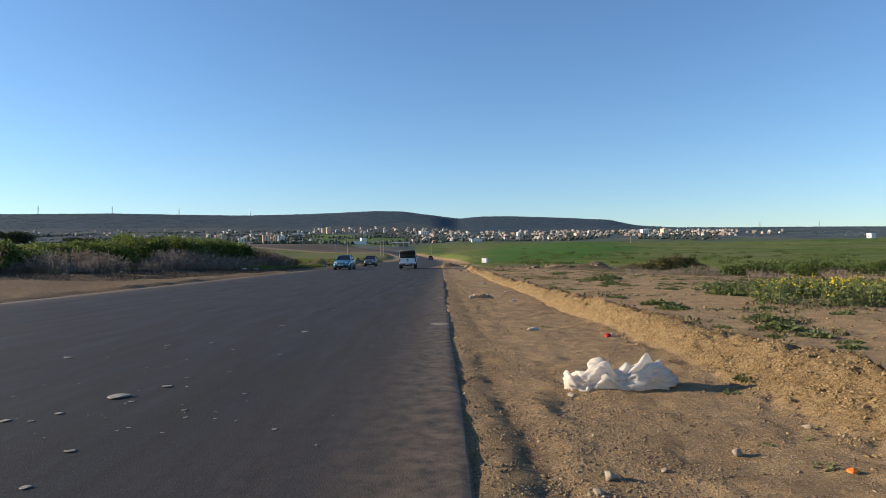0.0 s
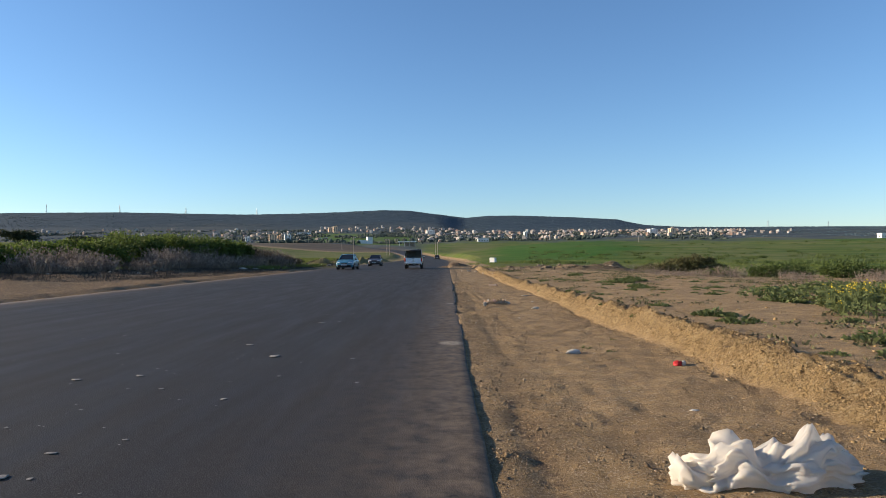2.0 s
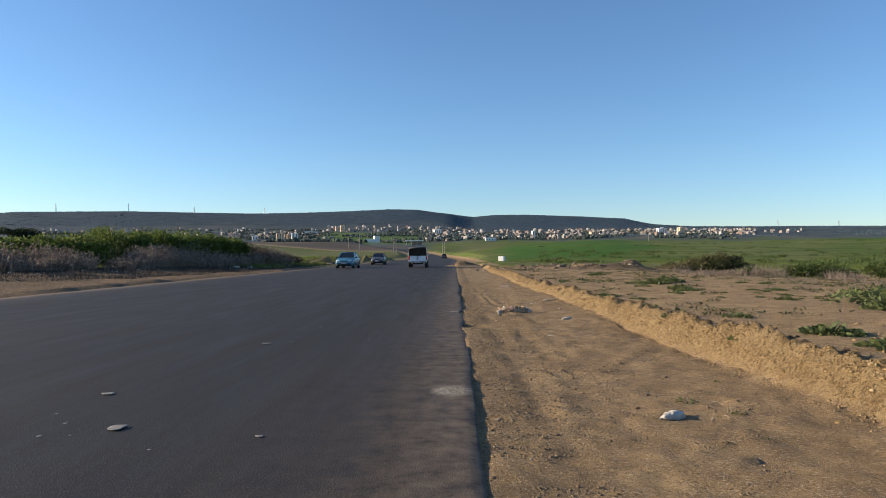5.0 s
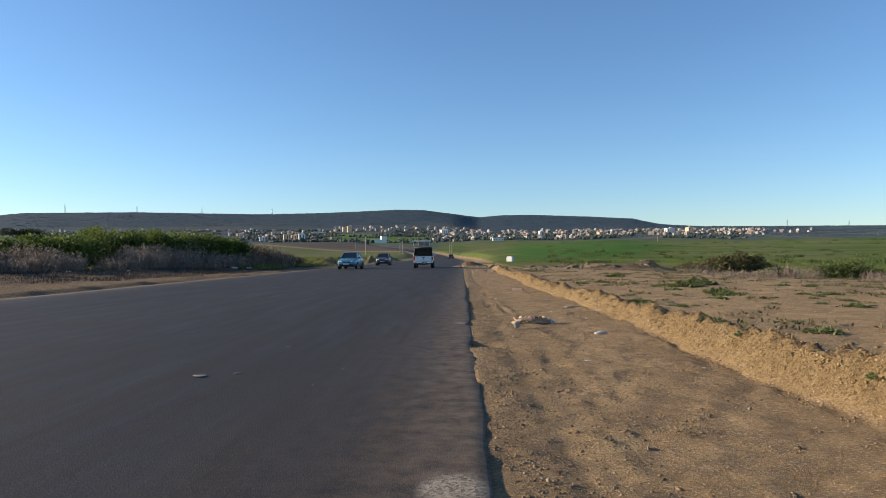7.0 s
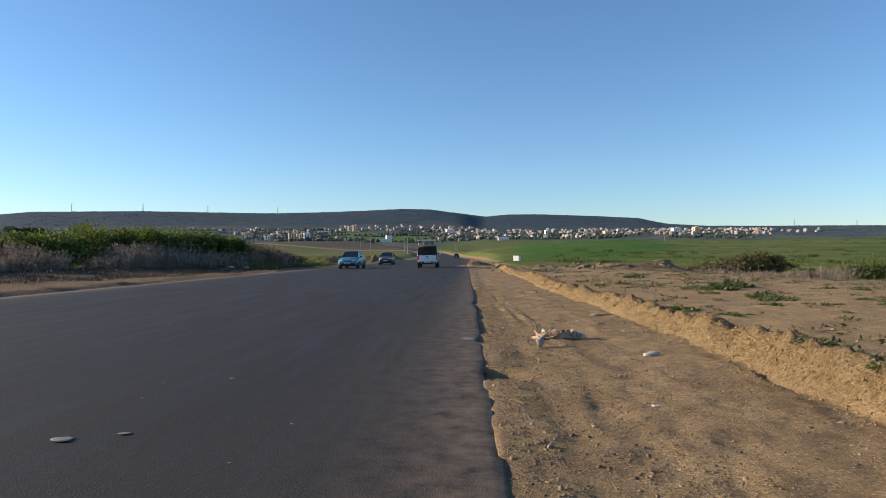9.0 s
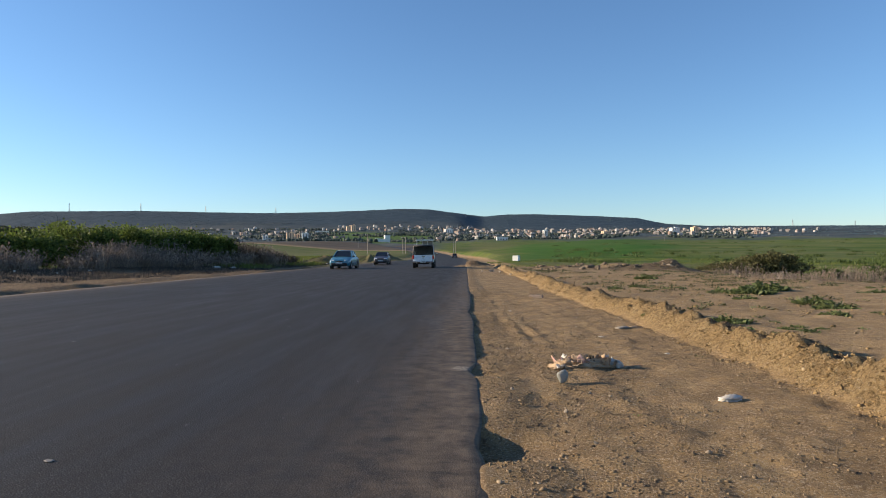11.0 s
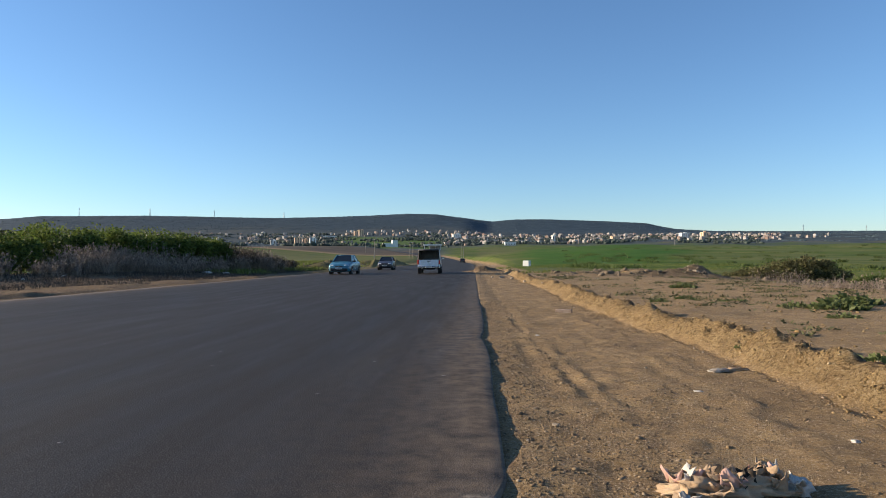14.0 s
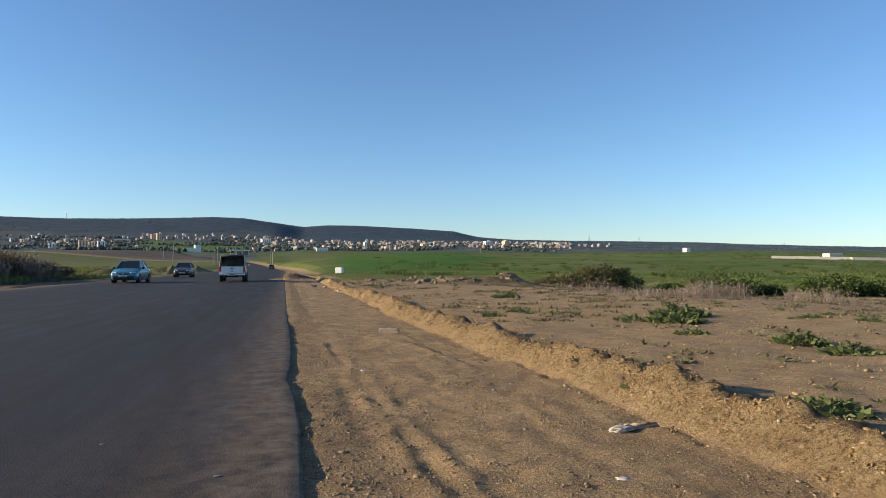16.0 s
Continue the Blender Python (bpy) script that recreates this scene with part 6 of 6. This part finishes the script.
def pickup(m):
    """A single-cab pickup with a tarpaulin cover over its bed, front towards +y."""
    ob = thing("pickup_truck", m, "white pickup truck with grey canvas cover over its bed", "pickup truck")
    hw, f, b = 0.89, 2.60, -2.60
    secs = [section(f, hw - 0.22, 0.42, 0.80), section(f - 0.08, hw - 0.10, 0.36, 0.92), section(f - 0.30, hw - 0.03, 0.34, 1.00), section(f - 0.9, hw, 0.34, 1.08), section(f - 1.35, hw, 0.34, 1.12),
            section(0.15, hw, 0.34, 1.12), section(0.02, hw, 0.34, 1.12)]
    part("cab_body", Geo().loft(secs), VAN_WHITE, ob, smoothed=True)
    low = [(hw - 0.06, f - 1.22, 1.11), (hw - 0.05, 0.6, 1.11), (hw - 0.07, 0.05, 1.11)]
    high = [(hw - 0.24, f - 1.95, 1.72), (hw - 0.20, 0.5, 1.74), (hw - 0.20, 0.14, 1.72)]
    low += [(-x, y, z) for x, y, z in low[::-1]]
    high += [(-x, y, z) for x, y, z in high[::-1]]
    part("cab_glass", Geo().loft([low, high]), GLASS, ob, "dark cab windows")
    part("cab_roof", Geo().loft([[(x * k, 0.35 + (y - 0.35) * k, z + dz) for x, y, z in high] for k, dz in ((1.02, -0.02), (1.02, 0.02), (0.9, 0.055), (0.5, 0.065))]), VAN_WHITE, ob, smoothed=True)
    for sx in (-1, 1):
        for p, q in (((hw - 0.06, f - 1.22, 1.1), (hw - 0.24, f - 1.95, 1.73)), ((hw - 0.07, 0.07, 1.1), (hw - 0.20, 0.15, 1.73))):
            part("pillar", Geo().tube((sx * p[0], *p[1:]), (sx * q[0], *q[1:]), 0.05, 0.045, 6), VAN_WHITE, ob)
        mir = part("mirror", Geo().box((sx * (hw + 0.13), f - 1.42, 1.22), (0.24, 0.12, 0.20), 0.04), BLACKTRIM, ob)
        part("mirror_glass", Geo().box((sx * (hw + 0.13), f - 1.484, 1.22), (0.18, 0.006, 0.15), 0.002), CHROME, mir)
        part("door_handle", Geo().box((sx * (hw + 0.006), 0.25, 0.98), (0.03, 0.19, 0.045), 0.01), BLACKTRIM, ob)
        part("door_emblem", Geo().box((sx * (hw + 0.001), 0.85, 0.88), (0.006, 0.30, 0.16), 0.002), EMBLEM, ob, "faded blue and orange emblem")
        part("bed_side", Geo().loft([[(sx * x, y, z) for x, z in ((hw - 0.10, 0.42), (hw - 0.02, 0.50), (hw, 0.80), (hw - 0.01, 1.05), (hw - 0.05, 1.10), (hw - 0.10, 1.08))] for y in (-0.02, -0.9, -1.8, b + 0.06)]), VAN_WHITE, ob)
        part("tail_light", Geo().box((sx * (hw - 0.06), b + 0.07, 0.90), (0.14, 0.16, 0.34), 0.03), REDLENS, ob, "red tail light")
        part("headlight", Geo().box((sx * (hw - 0.28), f - 0.14, 0.86), (0.40, 0.2, 0.18), 0.05, (0, 0, -sx * 0.3)), CLEARLENS, ob)
        for y in (f - 0.92, b + 1.12):
            part("wheel_arch", Geo().tube((sx * (hw - 0.22), y, 0.40), (sx * (hw + 0.008), y, 0.40), 0.44, 0.43, 24), BLACKTRIM, ob)
            wheel(ob, sx * (hw - 0.09), y, 0.365, 0.24)
        part("sill", Geo().box((sx * (hw - 0.03), 0.55, 0.36), (0.06, 1.5, 0.08), 0.02), BLACKTRIM, ob)
    part("bed_floor", Geo().box((0, -1.28, 0.58), (1.60, 2.5, 0.10), 0.01), BLACKTRIM, ob)
    gate = part("tailgate", Geo().box((0, b + 0.03, 0.84), (1.52, 0.08, 0.52), 0.025), VAN_WHITE, ob, "white tailgate")
    part("gate_handle", Geo().box((0, b - 0.015, 0.985), (0.26, 0.03, 0.06), 0.01), BLACKTRIM, gate)
    part("badge", Geo().tube((0, b - 0.03, 0.86), (0, b, 0.86), 0.05, 0.055, 16), CHROME, gate)
    part("lettering", Geo().box((0, b - 0.013, 0.765), (0.26, 0.008, 0.025)), BLACKTRIM, gate)
    part("rear_bumper", Geo().box((0, b - 0.10, 0.52), (1.72, 0.20, 0.14), 0.05), CHROME, ob, "dull chrome rear bumper")
    part("step_pad", Geo().box((0, b - 0.10, 0.597), (0.62, 0.16, 0.02), 0.005), BLACKTRIM, ob)
    plate(ob, b - 0.212, 0.52)
    part("chassis", Geo().box((0, -0.1, 0.42), (1.0, 4.6, 0.18), 0.03), BLACKTRIM, ob)
    part("exhaust", Geo().tube((0.5, b + 0.05, 0.36), (0.5, b + 0.9, 0.36), 0.035, None, 10), ALLOY, ob)
    part("front_bumper", Geo().box((0, f - 0.02, 0.50), (1.5, 0.2, 0.26), 0.06), BLACKTRIM, ob)
    # canvas cover: two sides, roof and front, open behind
    def sheet(p00, p10, p11, p01, seed, n=14):
        a, c = np.meshgrid(np.linspace(0, 1, n), np.linspace(0, 1, n))
        p00, p10, p11, p01 = (np.array(p, float) for p in (p00, p10, p11, p01))
        pts = p00 * ((1 - a) * (1 - c))[..., None] + p10 * (a * (1 - c))[..., None] + p11 * (a * c)[..., None] + p01 * ((1 - a) * c)[..., None]
        nrm = np.cross(p10 - p00, p01 - p00)
        nrm /= np.linalg.norm(nrm)
        pts = pts + (0.03 * fbm(a * 5, c * 5, 1.0, 3, seed) * (4 * a * (1 - a)) ** 0.4)[..., None] * nrm
        me = mesh_from("canvas", pts, grid_faces(n, n), TARP, True)
        return me
    z0, z1, w0, w1, y0, y1 = 1.10, 1.96, 0.86, 0.78, b + 0.02, 0.02
    for sx in (-1, 1):
        o = part("cover_side", sheet((sx * w0, y0, z0), (sx * w0, y1, z0), (sx * w1, y1 - 0.05, z1 - 0.06), (sx * w1, y0 + 0.02, z1), 3 + sx), None, ob)
        o.modifiers.new("thickness", "SOLIDIFY").thickness = 0.012
        part("frame_hoop", Geo().tube((sx * (w0 - 0.05), y0 + 0.05, z0 - 0.05), (sx * (w1 - 0.03), y0 + 0.05, z1 - 0.02), 0.022, None, 8), BLACKTRIM, ob)
        part("tie_strap", Geo().tube((sx * w0, y0 - 0.01, z0 - 0.02), (sx * (w1 + 0.03), y0 - 0.04, z1 - 0.12), 0.012, None, 5), SACK, ob)
    for nm, q, s in (("cover_roof", ((-w1, y0 - 0.06, z1), (w1, y0 - 0.06, z1), (w1, y1 - 0.05, z1 - 0.06), (-w1, y1 - 0.05, z1 - 0.06)), 9), ("cover_front", ((-w0, y1, z0), (w0, y1, z0), (w1, y1 - 0.05, z1 - 0.06), (-w1, y1 - 0.05, z1 - 0.06)), 10)):
        o = part(nm, sheet(*q, s), None, ob)
        o.modifiers.new("thickness", "SOLIDIFY").thickness = 0.012
    flap = part("rolled_flap", Geo().tube((-w1 - 0.02, y0 - 0.05, z1 - 0.09), (w1, y0 - 0.05, z1 - 0.07), 0.075, 0.06, 10), DARKCANVAS, ob, "dark rolled canvas flap", True)
    for x in (-0.45, 0.55):
        part("tie", Geo().tube((x, y0 - 0.06, z1 - 0.02), (x + 0.02, y0 - 0.1, z1 + 0.08), 0.012, None, 5), BLACKTRIM, flap)
    return ob


EMBLEM = plain("emblem_ink", (0.10, 0.14, 0.32), (0.60, 0.30, 0.20), 22, 0.6)
DARKCANVAS = plain("dark_canvas", (0.05, 0.055, 0.06), (0.10, 0.105, 0.11), 4, 0.9)
pickup(pose(-3.6, 71.0, 0.002, 0, 0, 1))
saloon("saloon_car", pose(-10.1, 68.0, 0.002, 0, 0, 178), CAR_BLUE, "blue four-door saloon car on the asphalt")
saloon("hatchback_car", pose(-9.7, 90.0, 0.002, 0, 0, 181), CAR_DARK, "dark hatchback car on the far asphalt", 3.9, 1.66, 1.46, True)
saloon("estate_car", pose(-3.6, 232.0, 0.012, 0, 0, 2), CAR_DARK, "dark car far down the road", 4.1, 1.70, 1.48, True)
